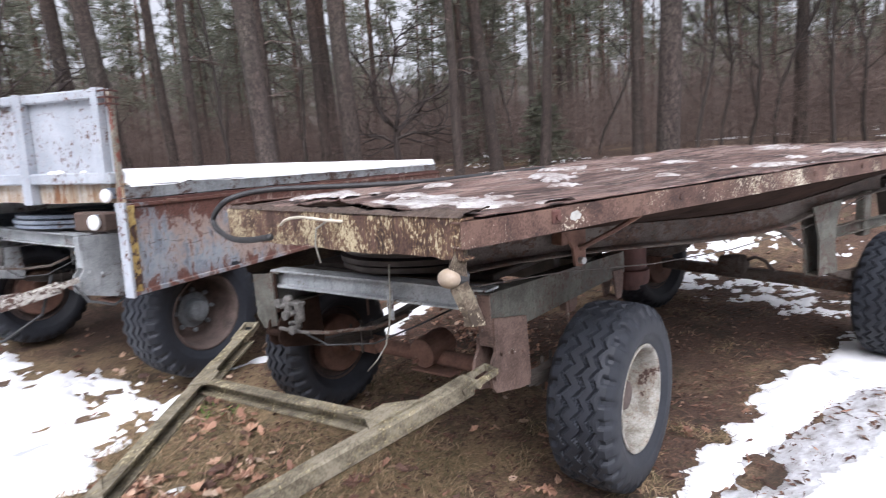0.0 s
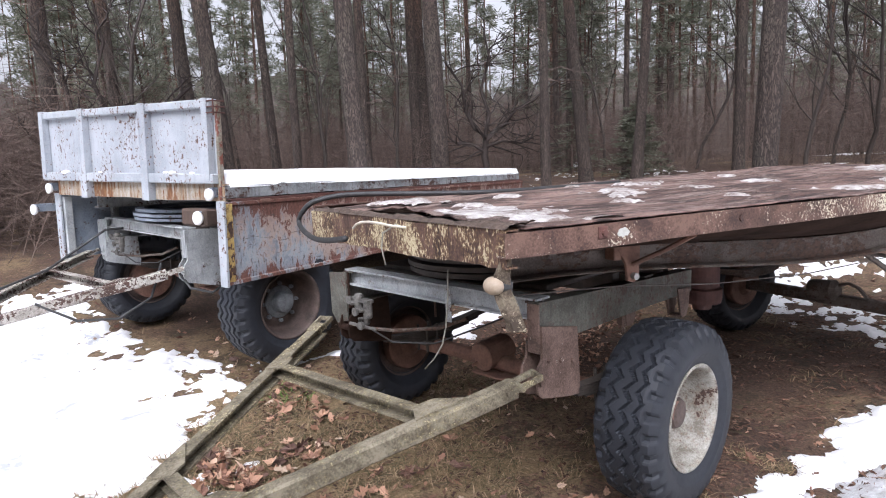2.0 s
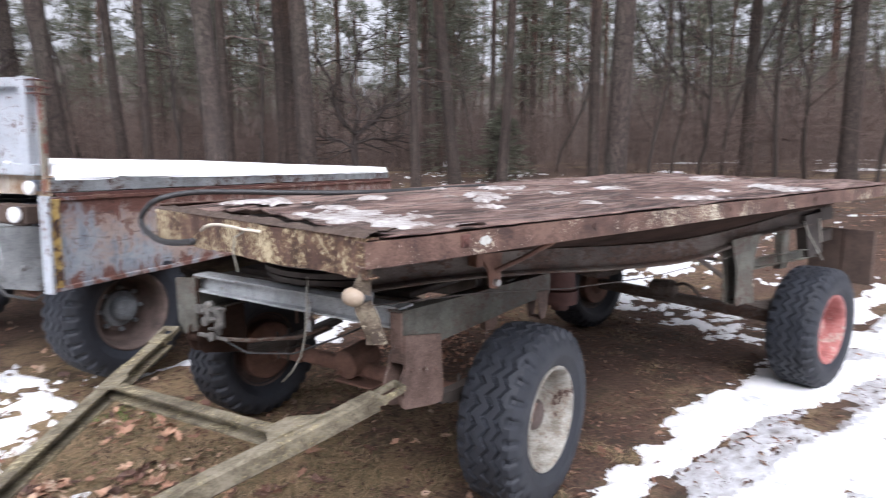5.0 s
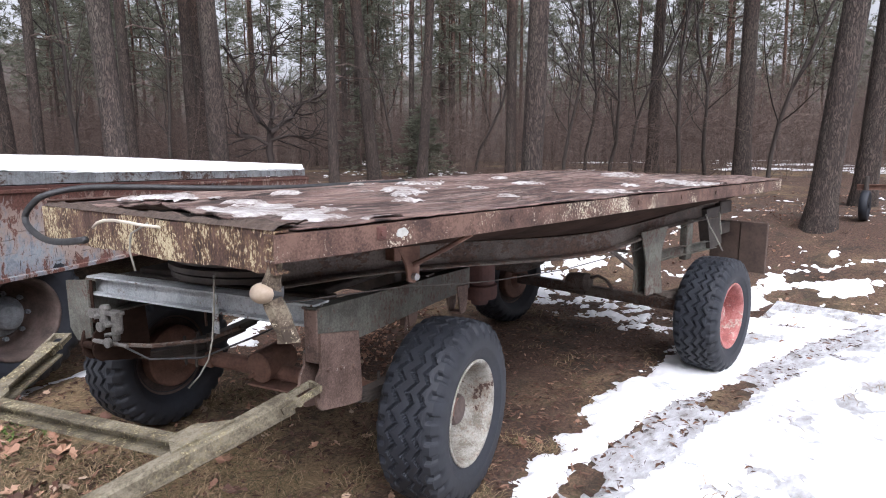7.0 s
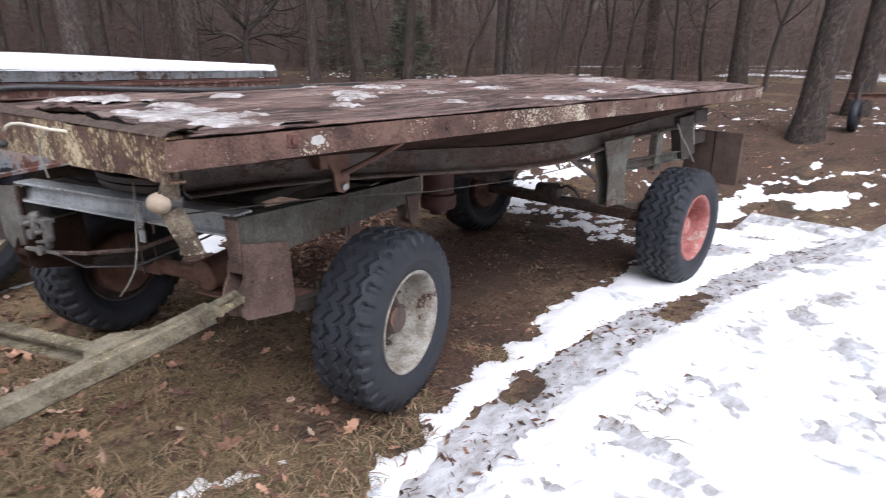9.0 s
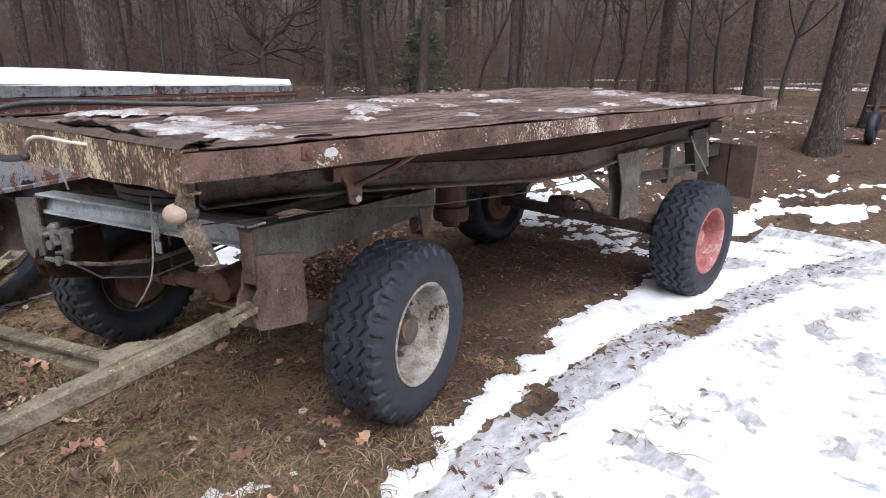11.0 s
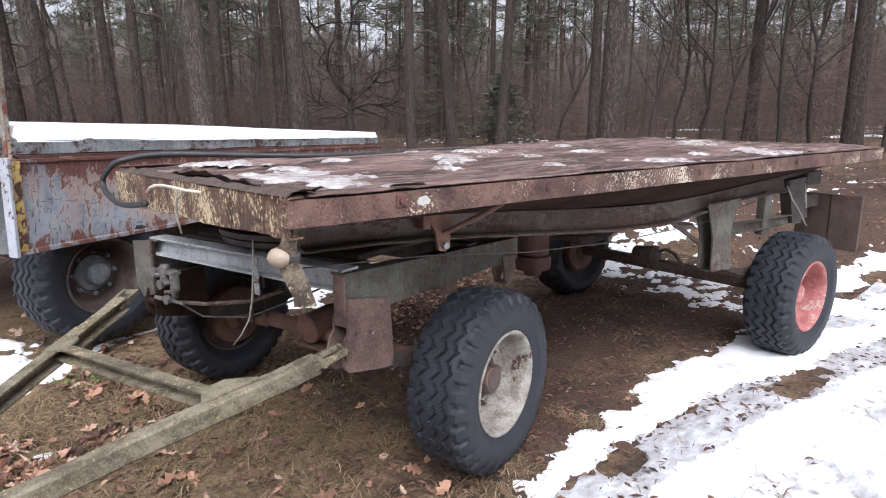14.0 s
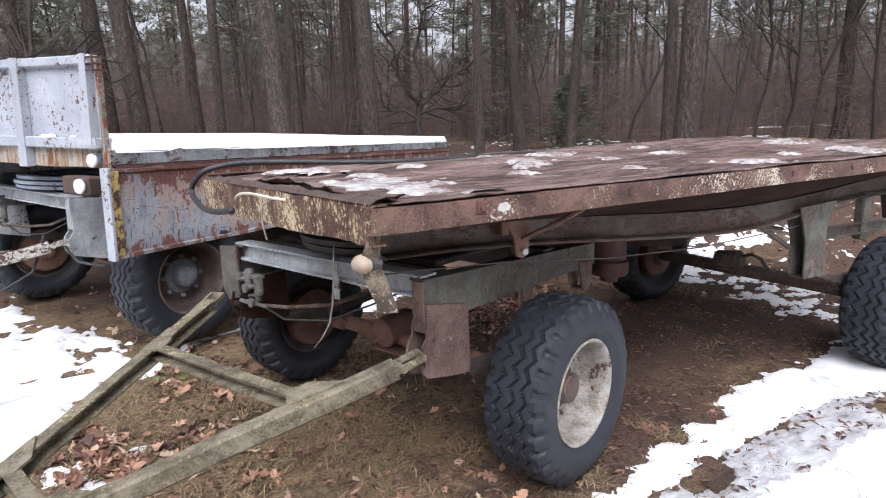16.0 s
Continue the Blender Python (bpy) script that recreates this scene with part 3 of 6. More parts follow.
def snow_depth(x, y):
    """Snow lying on the near ground; under zero there is none."""
    n1, n2, n3 = fbm(x, y, 1.1, 4, 21), fbm(x, y, 5.5, 4, 33), fbm(x, y, 16, 3, 41)
    rag = 0.10 * n1 + 0.10 * n2 + 0.075 * n3 + 0.035 * fbm(x, y, 42, 2, 47)
    d = polygon_distance(x, y, DRIVE_SNOW) + rag
    rut = line_distance(x, y, RUT)
    d = np.minimum(d, 1.05 * (rut - 0.105) + 0.45 * rag)
    # bare holes: a few in the verge, footprints beyond the rut, many towards the back
    back = np.clip((x + 0.8 * y - 3.9) / 1.1, 0, 1) * np.clip((y + 1.6) / 0.8, 0, 1)
    streak = fbm(x * 0.9 + y * 0.3, 0.55 * y - 0.2 * x, 3.4, 4, 83)
    d = np.minimum(d, 0.55 * (0.62 - 0.66 * back - (1 - 0.4 * back) * n2 - 0.25 * n1 - 1.7 * back * streak) + 0.09 * n3)
    d = np.minimum(d, 0.9 * (np.hypot((x - 1.78) / 1.8, y - 0.00) - 0.012) + 0.2 * rag)
    for bx, by, r in PRINTS:
        d = np.minimum(d, 0.5 * (np.hypot((x - bx) * 0.8, y - by) - r) + 0.10 * n3 + 0.06 * n2 + 0.03)
    yard = polygon_distance(x, y, YARD_SNOW) + 0.03 + 1.1 * rag + 0.15 * n3 + 0.10 * n2 + 0.08 * fbm(x, y, 34, 2, 49)
    thin = 0.55 + 0.8 * n2 + 0.7 * n3 - 0.95 * sm(1 - polygon_distance(x, y, YARD_SNOW) / 1.0)
    yard = np.minimum(yard, np.where(y > 3.0, 0.35 * thin + 0.17, yard))
    d = np.maximum(d, yard)
    d = np.maximum(d, 0.020 - line_distance(x, y, [(-0.10, 0.43), (0.10, 0.40), (0.28, 0.32), (0.45, 0.22)]) + 0.09 * n3 + 0.05 * n2)
    strip = 0.055 - line_distance(x, y, [(-0.48, 2.98), (-0.08, 3.36), (0.15, 3.45), (0.40, 3.50)]) + 0.06 * n2
    d = np.maximum(d, strip)
    d = np.maximum(d, 0.27 - line_distance(x, y, [(1.51, 3.57), (1.74, 3.84), (2.18, 4.07), (2.6, 4.22)]) + 0.16 * n2 + 0.05 * n3)
    d = np.maximum(d, 0.22 - line_distance(x, y, [(-0.45, 6.55), (0.0, 6.25), (0.35, 6.1)]) + 0.25 * n2 + 0.1 * n3)
    for bx, by in ((-0.38, 3.06), (-0.44, 2.98), (-0.52, 2.88), (-1.03, 1.73), (-0.91, 1.45), (-0.97, 1.40), (-1.25, 1.49), (-0.70, 1.77)):
        d = np.maximum(d, 0.068 - 0.8 * np.hypot(x - bx, y - by) + 0.05 * n3 + 0.04 * n2)
    back = 0.02 + 0.55 * n2 * 0.6 + 0.22 * n3 + 0.35 * n1 - 0.25 * np.clip(np.abs(y - 3.2) - 2.0, 0, 3) - 0.5 * np.clip(5.0 - x, 0, 3) - 0.35 * np.clip(x - 6.4 + 0.55 * (1 - y), 0, 6)
    d = np.maximum(d, 0.6 * back)
    beyond = 0.5 * (0.55 * n2 + 0.25 * n1 + 0.35 * n3 - 0.32) - 0.3 * np.clip(4.6 - np.hypot(x - 1, y), 0, 2) - 0.4 * np.clip(4.5 - x, 0, 3)
    d = np.maximum(d, beyond)
    return np.minimum(0.035, 0.28 * d) + 0.008 * n2 + 0.004 * n3 - 0.004


def sheet(name, xs, ys, height, material, keep=None, smooth=True):
    gx, gy = np.meshgrid(xs, ys, indexing="ij")
    z = height(gx, gy)
    nx, ny = gx.shape
    idx = np.arange(nx * ny).reshape(nx, ny)
    f = np.stack([idx[:-1, :-1], idx[1:, :-1], idx[1:, 1:], idx[:-1, 1:]], -1).reshape(-1, 4)
    v = np.stack([gx, gy, z], -1).reshape(-1, 3)
    if keep is not None:
        k = keep(gx, gy).reshape(-1)
        f = f[k[f].any(1)]
        used = np.unique(f)
        m = np.full(len(v), -1)
        m[used] = np.arange(len(used))
        v, f = v[used], m[f]
    return raw(name, v.tolist(), f.tolist(), material, smooth)


near = np.arange(-7, 10.01, 0.09)
far = np.array([1.09**k for k in range(1, 45)])
steps_out = np.cumsum(far) * 0.14
gx_axis = np.concatenate([near[0] - steps_out[::-1], near, near[-1] + steps_out])
tagged(sheet("ground", gx_axis, gx_axis - 1.0, ground_z, M_GROUND), "brown leaf litter and moss on a forest clearing", "ground", kind="structure")
tagged(sheet("snow", np.arange(-3.0, 6.0, 0.0215), np.arange(-2.6, 3.8, 0.0215), lambda x, y: ground_z(x, y) + snow_depth(x, y), M_SNOW,
             lambda x, y: snow_depth(x, y) > -0.004), "patchy melting snow with ragged edges on the ground", "snow", kind="stuff")
tagged(sheet("snow", np.arange(-13.5, 12.2, 0.044), np.arange(-9.2, 13.2, 0.044), lambda x, y: ground_z(x, y) + snow_depth(x, y), M_SNOW,
             lambda x, y: (snow_depth(x, y) > -0.004) & ((np.abs(x - 1.5) > 4.47) | (np.abs(y - 0.6) > 3.16))), "patchy melting snow with ragged edges on the ground", "snow", kind="stuff")


def far_snow(x, y):
    d = np.hypot(x - 1, y + 2)
    az = np.degrees(np.arctan2(y - EYE_Y, x - EYE_X))
    return -0.3 * sm((az - 30) / 8) * (1 - np.exp(-(((az - 51.5) / 2.5) ** 2))) + 0.22 * (fbm(x, 2.2 * y, 0.22, 4, 61) + 0.35 * fbm(x, y, 0.9, 3, 67) - 0.27 - 0.5 * sm(1 - (d - 9) / 4)) - 0.01


tagged(sheet("snow", np.arange(2, 45, 0.2), np.arange(-12, 45, 0.2), lambda x, y: ground_z(x, y) + np.minimum(0.06, far_snow(x, y)), M_SNOW,
             lambda x, y: (far_snow(x, y) > -0.005) & (np.hypot(x, y) > 9.0)), "thin snow patches lying between the trees", "snow", kind="stuff")


def worn_through(x, y):
    """Stretches of the rut where the slush is gone and soil shows."""
    a = 1 - math.hypot((x - 1.66) / 0.20, (y + 0.09) / 0.09)
    b = 1 - math.hypot((x - 3.40) / 0.36, (y + 0.26) / 0.14)
    return sm((max(a, b) + 0.55 * float(fbm(np.array([x]), np.array([y]), 9.0, 3, 19)[0])) / 0.25)


def ribbon(name, pts, half, material, lift, seed):
    v, f = [], []
    rows = []
    for (ax, ay), (bx, by) in zip(pts, pts[1:]):
        for k in range(24):
            t = k / 24
            rows.append((ax + (bx - ax) * t, ay + (by - ay) * t, math.atan2(by - ay, bx - ax)))
    n = 9
    for k, (x, y, a) in enumerate(rows):
        for j in range(n):
            s = 2 * j / (n - 1) - 1
            w = half * (1 + 0.18 * math.sin(k * 0.31 + seed) + 0.1 * math.sin(k * 0.83))
            px, py = x - math.sin(a) * s * w, y + math.cos(a) * s * w
            z = float(ground_z(px, py)) + lift * (1 - s * s) + 0.006 * math.sin(k * 1.9 + j * 2.3) * (1 - abs(s)) - 0.004 - 0.05 * worn_through(px, py)
            v.append((px, py, z))
    for k in range(len(rows) - 1):
        for j in range(n - 1):
            f.append((k * n + j, (k + 1) * n + j, (k + 1) * n + j + 1, k * n + j + 1))
    return raw(name, v, f, material, True)


def slush_edge(x, y):
    worn = np.maximum(1 - np.hypot((x - 1.68) / 0.22, (y + 0.08) / 0.10), 1 - np.hypot((x - 3.40) / 0.38, (y + 0.26) / 0.16))
    return polygon_distance(x, y, DRIVE_SNOW) - 0.22 + 0.35 * fbm(x, y, 3.2, 4, 73) - 2.0 * np.clip(worn + 0.5 * fbm(x, y, 9.0, 3, 19), 0, 1)


tagged(sheet("slush", np.arange(0.2, 6.4, 0.05), np.arange(-2.6, 0.3, 0.05), lambda x, y: ground_z(x, y) + np.clip(0.05 * slush_edge(x, y), -0.05, 0.004), M_SLUSH,
             lambda x, y: slush_edge(x, y) > -0.02), "grey wet slush showing through thin snow", "slush", kind="stuff")
tagged(ribbon("slush_rut", RUT, 0.150, M_SLUSH, 0.018, 1), "grey slushy wheel rut pressed into the snow", "wheel rut", kind="stuff")

# ---------------------------------------------------------------- forest


def place(az, dist):
    a = radians(az)
    return EYE_X + dist * math.cos(a), EYE_Y + dist * math.sin(a)


def tuft(v, f, c, r, rnd, flat=0.6, blades=7):
    """A spray of needles: narrow blades round one point."""
    for _ in range(blades):
        d = Vector((rnd.gauss(0, 1), rnd.gauss(0, 1), rnd.gauss(0.1, flat))).normalized() * r * rnd.uniform(0.6, 1.4)
        s = Vector((rnd.gauss(0, 1), rnd.gauss(0, 1), rnd.gauss(0, 1))).cross(d).normalized() * r * rnd.uniform(0.07, 0.17)
        k = len(v)
        v += [c - s, c + d * 0.5 + s, c + d]
        f.append((k, k + 1, k + 2))


def twig(v, f, pts, r0, r1, seg=3):
    n = len(pts)
    k0 = len(v)
    for i, p in enumerate(pts):
        r = r0 + (r1 - r0) * i / (n - 1)
        d = (pts[min(i + 1, n - 1)] - pts[max(i - 1, 0)]).normalized()
        a = d.orthogonal().normalized()
        b = d.cross(a)
        for j in range(seg):
            t = 2 * math.pi * j / seg
            v.append(p + r * (math.cos(t) * a + math.sin(t) * b))
    for i in range(n - 1):
        for j in range(seg):
            f.append((k0 + i * seg + j, k0 + i * seg + (j + 1) % seg, k0 + (i + 1) * seg + (j + 1) % seg, k0 + (i + 1) * seg + j))


def trunk_line(h, lean, lean_az, rnd, bend=0.25):
    a = radians(lean_az)
    dx, dy = math.cos(a) * math.tan(radians(lean)), math.sin(a) * math.tan(radians(lean))
    w1, w2, ph = rnd.uniform(-bend, bend), rnd.uniform(-bend, bend), rnd.uniform(0, 6)
    return lambda z: Vector((dx * z + w1 * math.sin(z * 0.35 + ph) * z / h, dy * z + w2 * math.sin(z * 0.28 + ph) * z / h, z))


def trunk_mesh(v, f, line, h, r, rnd, seg=12, rings=22, rough=0.07):
    ph = rnd.uniform(0, 50)
    for i in range(rings + 1):
        z = h * (i / rings) ** 1.3 - (0.15 if i == 0 else 0)
        rr = r * (1 - 0.72 * (max(z, 0) / h) ** 0.9) * (1 + 0.45 * math.exp(-max(z, 0) / 0.25))
        c = line(z)
        for j in range(seg):
            t = 2 * math.pi * j / seg
            q = rr * (1 + rough * noise.noise((math.cos(t) * 2 + ph, math.sin(t) * 2, z * 0.9)) * 2)
            v.append(c + Vector((q * math.cos(t), q * math.sin(t), 0)))
    for i in range(rings):
        for j in range(seg):
            f.append((i * seg + j, i * seg + (j + 1) % seg, (i + 1) * seg + (j + 1) % seg, (i + 1) * seg + j))


def limbs_and_needles(lv, lf, nv, nf, line, h, low, spread, count, rnd, tufts=7, size=0.34):
    for k in range(count):
        z = low + (h - low) * (k / count) ** 0.85 + rnd.uniform(-0.2, 0.2)
        a = rnd.uniform(0, 2 * math.pi)
        reach = spread * (1 - 0.75 * max(0, z - low) / (h - low)) * rnd.uniform(0.5, 1.15)
        s = line(z)
        pts = [s]
        for m in range(1, 4):
            t = m / 3
            pts.append(s + Vector((math.cos(a) * reach * t, math.sin(a) * reach * t, reach * (0.28 * t - 0.2 * t * t) + rnd.uniform(-0.08, 0.08))))
        twig(lv, lf, pts, 0.028, 0.006)
        for m in range(tufts):
            t = 0.35 + 0.7 * m / tufts
            c = s.lerp(pts[-1], t) + Vector((rnd.gauss(0, 0.16 * reach), rnd.gauss(0, 0.16 * reach), rnd.gauss(0.05, 0.14)))
            tuft(nv, nf, c, size * rnd.uniform(0.7, 1.3), rnd)


def dead_branches(lv, lf, line, lo, hi, count, reach, rnd):
    for _ in range(count):
        z = rnd.uniform(lo, hi)
        a = rnd.uniform(0, 2 * math.pi)
        L = reach * rnd.uniform(0.25, 1.0)
        s = line(z)
        pts = [s]
        for m in range(1, 5):
            pts.append(pts[-1] + Vector((math.cos(a), math.sin(a), rnd.uniform(-0.35, 0.3))) * L / 4 + Vector((rnd.gauss(0, 0.05), rnd.gauss(0, 0.05), 0)))
        twig(lv, lf, pts, 0.016, 0.003)
        for m in (2, 3):
            d = Vector((math.cos(a + rnd.uniform(-1, 1)), math.sin(a + rnd.uniform(-1, 1)), rnd.uniform(-0.4, 0.4))) * L * 0.4
            twig(lv, lf, [pts[m], pts[m] + d * 0.5 + Vector((0, 0, rnd.gauss(0, 0.04))), pts[m] + d], 0.008, 0.002)


def pine(az, dist, dia, h=19.0, low=9.0, lean=1.0, lean_az=0.0, seed=0, dead=14):
    rnd = random.Random(seed)
    x, y = place(az, dist)
    base = tagged(new("pine_tree"), "tall pine with cracked grey-brown bark and a high crown", "tree", "pines at the edge of the wood")
    base.matrix_world = pose(x, y, float(ground_z(x, y)) - 0.02)
    line = trunk_line(h, lean, lean_az, rnd)
    v, f = [], []
    trunk_mesh(v, f, line, h, dia / 2, rnd)
    t = raw("trunk", v, f, M_BARK, True)
    lv, lf, nv, nf = [], [], [], []
    limbs_and_needles(lv, lf, nv, nf, line, h, low, 2.6, 40, rnd, 10, 0.30)
    dead_branches(lv, lf, line, 2.2 + (2.5 if dist < 12 else 0), low, dead if dist > 12 else 5, 1.8, rnd)
    a, b = raw("branchwork", lv, lf, M_TWIG), raw("crown", nv, nf, M_NEEDLE)
    tagged(a, kind="stuff")
    tagged(b, kind="stuff")
    for o in (t, a, b):
        o.parent = base
    return base


PINES = [  # bearing, distance, diameter, lean, lean bearing
    (86.8, 14.0, 0.31, 2.5, 178), (84.3, 12.0, 0.33, 4.0, 178), (80.0, 14.0, 0.21, 2.0, 170), (78.3, 13.0, 0.19, 1.0, 350),
    (73.0, 9.0, 0.31, 1.5, 163), (71.7, 14.0, 0.24, 0.5, 160), (66.9, 17.0, 0.30, 0.5, 160), (65.9, 18.5, 0.32, 0.8, 160), (65.1, 11.0, 0.34, 1.0, 155),
    (55.0, 12.5, 0.21, 0.4, 150), (53.5, 20.0, 0.20, 0.5, 150), (52.5, 21.0, 0.20, 0.5, 320), (51.1, 15.0, 0.31, 5.2, 141),
    (46.7, 14.5, 0.25, 2.6, 316), (47.6, 16.5, 0.16, 1.0, 320), (44.6, 24.0, 0.26, 1.0, 0), (43.5, 26.0, 0.24, 0.6, 0), (38.3, 15.0, 0.25, 0.5, 0), (36.9, 8.5, 0.31, 1.0, 310),
    (25.4, 17.0, 0.32, 0.6, 300), (18.2, 14.0, 0.35, 0.8, 100), (12.6, 9.5, 0.35, 3.6, 282), (9.6, 12.0, 0.34, 2.0, 280),
    (61.5, 26.0, 0.26, 1.0, 90), (92.5, 18.0, 0.30, 1.0, 200), (97.0, 15.0, 0.36, 1.0, 200), (5.0, 17.0, 0.40, 1.0, 270), (104.0, 10.0, 0.42, 2.0, 200),
]
for i, (az, dist, dia, lean, laz) in enumerate(PINES):
    pine(az, dist, dia, 18 + (i * 7) % 5, 8.5 + (i * 5) % 4 * 0.7, lean, laz, 100 + i)


def bare_tree(az, dist, seed):
    """A gnarled leafless tree with crooked spreading limbs."""
    rnd = random.Random(seed)
    x, y = place(az, dist)
    base = tagged(new("bare_tree"), "gnarled leafless tree with crooked dark limbs", "tree")
    base.matrix_world = pose(x, y, float(ground_z(x, y)) - 0.02)
    v, f = [], []

    def grow(p, d, r, depth, length):
        pts = [p]
        for _ in range(5):
            w = 0.22
            d = (d + Vector((rnd.gauss(0, w), rnd.gauss(0, w), rnd.gauss(0.03, 0.7 * w)))).normalized()
            pts.append(pts[-1] + d * length / 5)
        twig(v, f, pts, r, r * 0.45, 3)
        if depth < 4:
            for k in range(3):
                q = pts[rnd.choice((2, 3, 4, 5))]
                e = (d * 0.5 + Vector((rnd.gauss(0, 0.8), rnd.gauss(0, 0.8), rnd.gauss(0.15, 0.5)))).normalized()
                grow(q, e, r * 0.58, depth + 1, length * rnd.uniform(0.55, 0.9))

    side = Vector((math.sin(radians(az)), -math.cos(radians(az)), 0))
    away = Vector((math.cos(radians(az)), math.sin(radians(az)), 0))
    limbs = [((0, -0.1), (0.05, 0.5), (-0.03, 0.95), (0.02, 1.35)), ((0.02, 1.30), (0.22, 1.48), (0.42, 1.60), (0.68, 1.92), (1.05, 2.08), (1.35, 2.35)), ((0.02, 1.33), (-0.22, 1.55), (-0.40, 1.95), (-0.46, 2.45), (-0.80, 2.95)),
             ((0.0, 1.15), (0.38, 1.26), (0.78, 1.20), (1.05, 1.32)), ((0.0, 1.35), (0.10, 1.85), (-0.06, 2.35), (0.14, 3.0), (0.05, 3.6)), ((-0.02, 1.05), (-0.30, 1.22), (-0.62, 1.25), (-0.95, 1.52))]
    for m, limb in enumerate(limbs):
        depth_ = rnd.uniform(-0.25, 0.25)
        pts = [side * p + Vector((0, 0, q)) + away * depth_ * (j / len(limb)) for j, (p, q) in enumerate(limb)]
        r0 = (0.085, 0.060, 0.058, 0.036, 0.05, 0.036)[m]
        bv, bf = [], []
        twig(bv, bf, pts, r0, r0 * (0.8 if m == 0 else 0.35), 6)
        raw("limb" if m else "trunk", bv, bf, M_GNARLED, True).parent = base
        if m:
            for q, w in zip(pts[1:], pts[:-1]):
                for _ in range(3):
                    e = ((q - w).normalized() * 0.6 + Vector((rnd.gauss(0, 0.6), rnd.gauss(0, 0.6), rnd.gauss(0.15, 0.5)))).normalized()
                    grow(q.lerp(w, rnd.random()), e, 0.019, 3, rnd.uniform(0.4, 0.9))
    k = tagged(raw("branchwork", v, f, M_GNARLED), kind="stuff")
    k.parent = base
    return base


bare_tree(60.6, 13.0, 5)
bare_tree(94.0, 11.0, 11)


def sapling(az, dist, h, seed):
    """A thin leafless young tree, forked and crooked."""
    rnd = random.Random(seed)
    x, y = place(az, dist)
    base = tagged(new("sapling"), "thin dark leafless sapling with forked crooked stem", "tree", "leafless saplings")
    base.matrix_world = pose(x, y, float(ground_z(x, y)) - 0.02)
    v, f, sv, sf = [], [], [], []

    def stem(p, d, r, n, depth):
        pts = [p]
        for _ in range(n):
            d = (d + Vector((rnd.gauss(0, 0.13), rnd.gauss(0, 0.13), 0.05 if depth == 0 else 0.14))).normalized()
            pts.append(pts[-1] + d * h / (9 if depth == 0 else 12))
        twig(*((sv, sf) if depth == 0 else (v, f)), pts, r, r * 0.4, 6 if depth == 0 else 4)
        if depth < 3:
            for q in pts[2 if depth == 0 else 1 :]:
                for _ in range(2):
                    if rnd.random() < 0.75:
                        e = (d + Vector((rnd.gauss(0, 0.62), rnd.gauss(0, 0.62), rnd.gauss(0.05, 0.25)))).normalized()
                        stem(q, e, r * 0.36, max(2, n // 2), depth + 1)

    stem(Vector((0, 0, 0)), Vector((rnd.gauss(0, 0.1), rnd.gauss(0, 0.1), 1)), 0.048, 9, 0)
    raw("stem", sv, sf, M_BAREWOOD, True).parent = base
    tagged(raw("branchwork", v, f, M_BAREWOOD), kind="stuff").parent = base


for i, (az, dist, h) in enumerate(((33.4, 15, 5.5), (31.4, 16, 6.5), (29.2, 15, 4.5), (27.3, 16, 6.5), (23.2, 15, 5.5), (21.0, 16, 5), (41.5, 18, 6), (49.3, 19, 5), (69.0, 16, 5), (76.0, 14, 5), (83.0, 18, 6), (16.2, 15, 6), (90.5, 12, 5))):
    sapling(az, dist, h, 200 + i)


def spruce(az, dist, h, seed):
    rnd = random.Random(seed)
    x, y = place(az, dist)
    base = tagged(new("young_spruce"), "small dark green spruce among the trunks", "tree")
    base.matrix_world = pose(x, y, float(ground_z(x, y)))
    v, f, nv, nf = [], [], [], []
    twig(v, f, [Vector((0, 0, -0.05)), Vector((0, 0, h / 2)), Vector((0, 0, h))], 0.04, 0.01, 6)
    for k in range(70):
        z = h * rnd.uniform(0.08, 1)
        a, reach = rnd.uniform(0, 6.28), 0.42 * (h - z) + 0.08
        e = Vector((math.cos(a) * reach, math.sin(a) * reach, z - 0.12 * reach))
        twig(v, f, [Vector((0, 0, z)), e], 0.008, 0.003)
        for m in range(5):
            tuft(nv, nf, Vector((0, 0, z)).lerp(e, 0.25 + 0.2 * m), 0.15, rnd, 0.3)
    for n_, vv, ff, mm in (("trunk", v, f, M_TWIG), ("crown", nv, nf, M_NEEDLE)):
        raw(n_, vv, ff, mm).parent = base


spruce(46.9, 15.5, 1.9, 3)
spruce(45.8, 17.0, 1.6, 9)
spruce(52.3, 18.0, 2.4, 4)


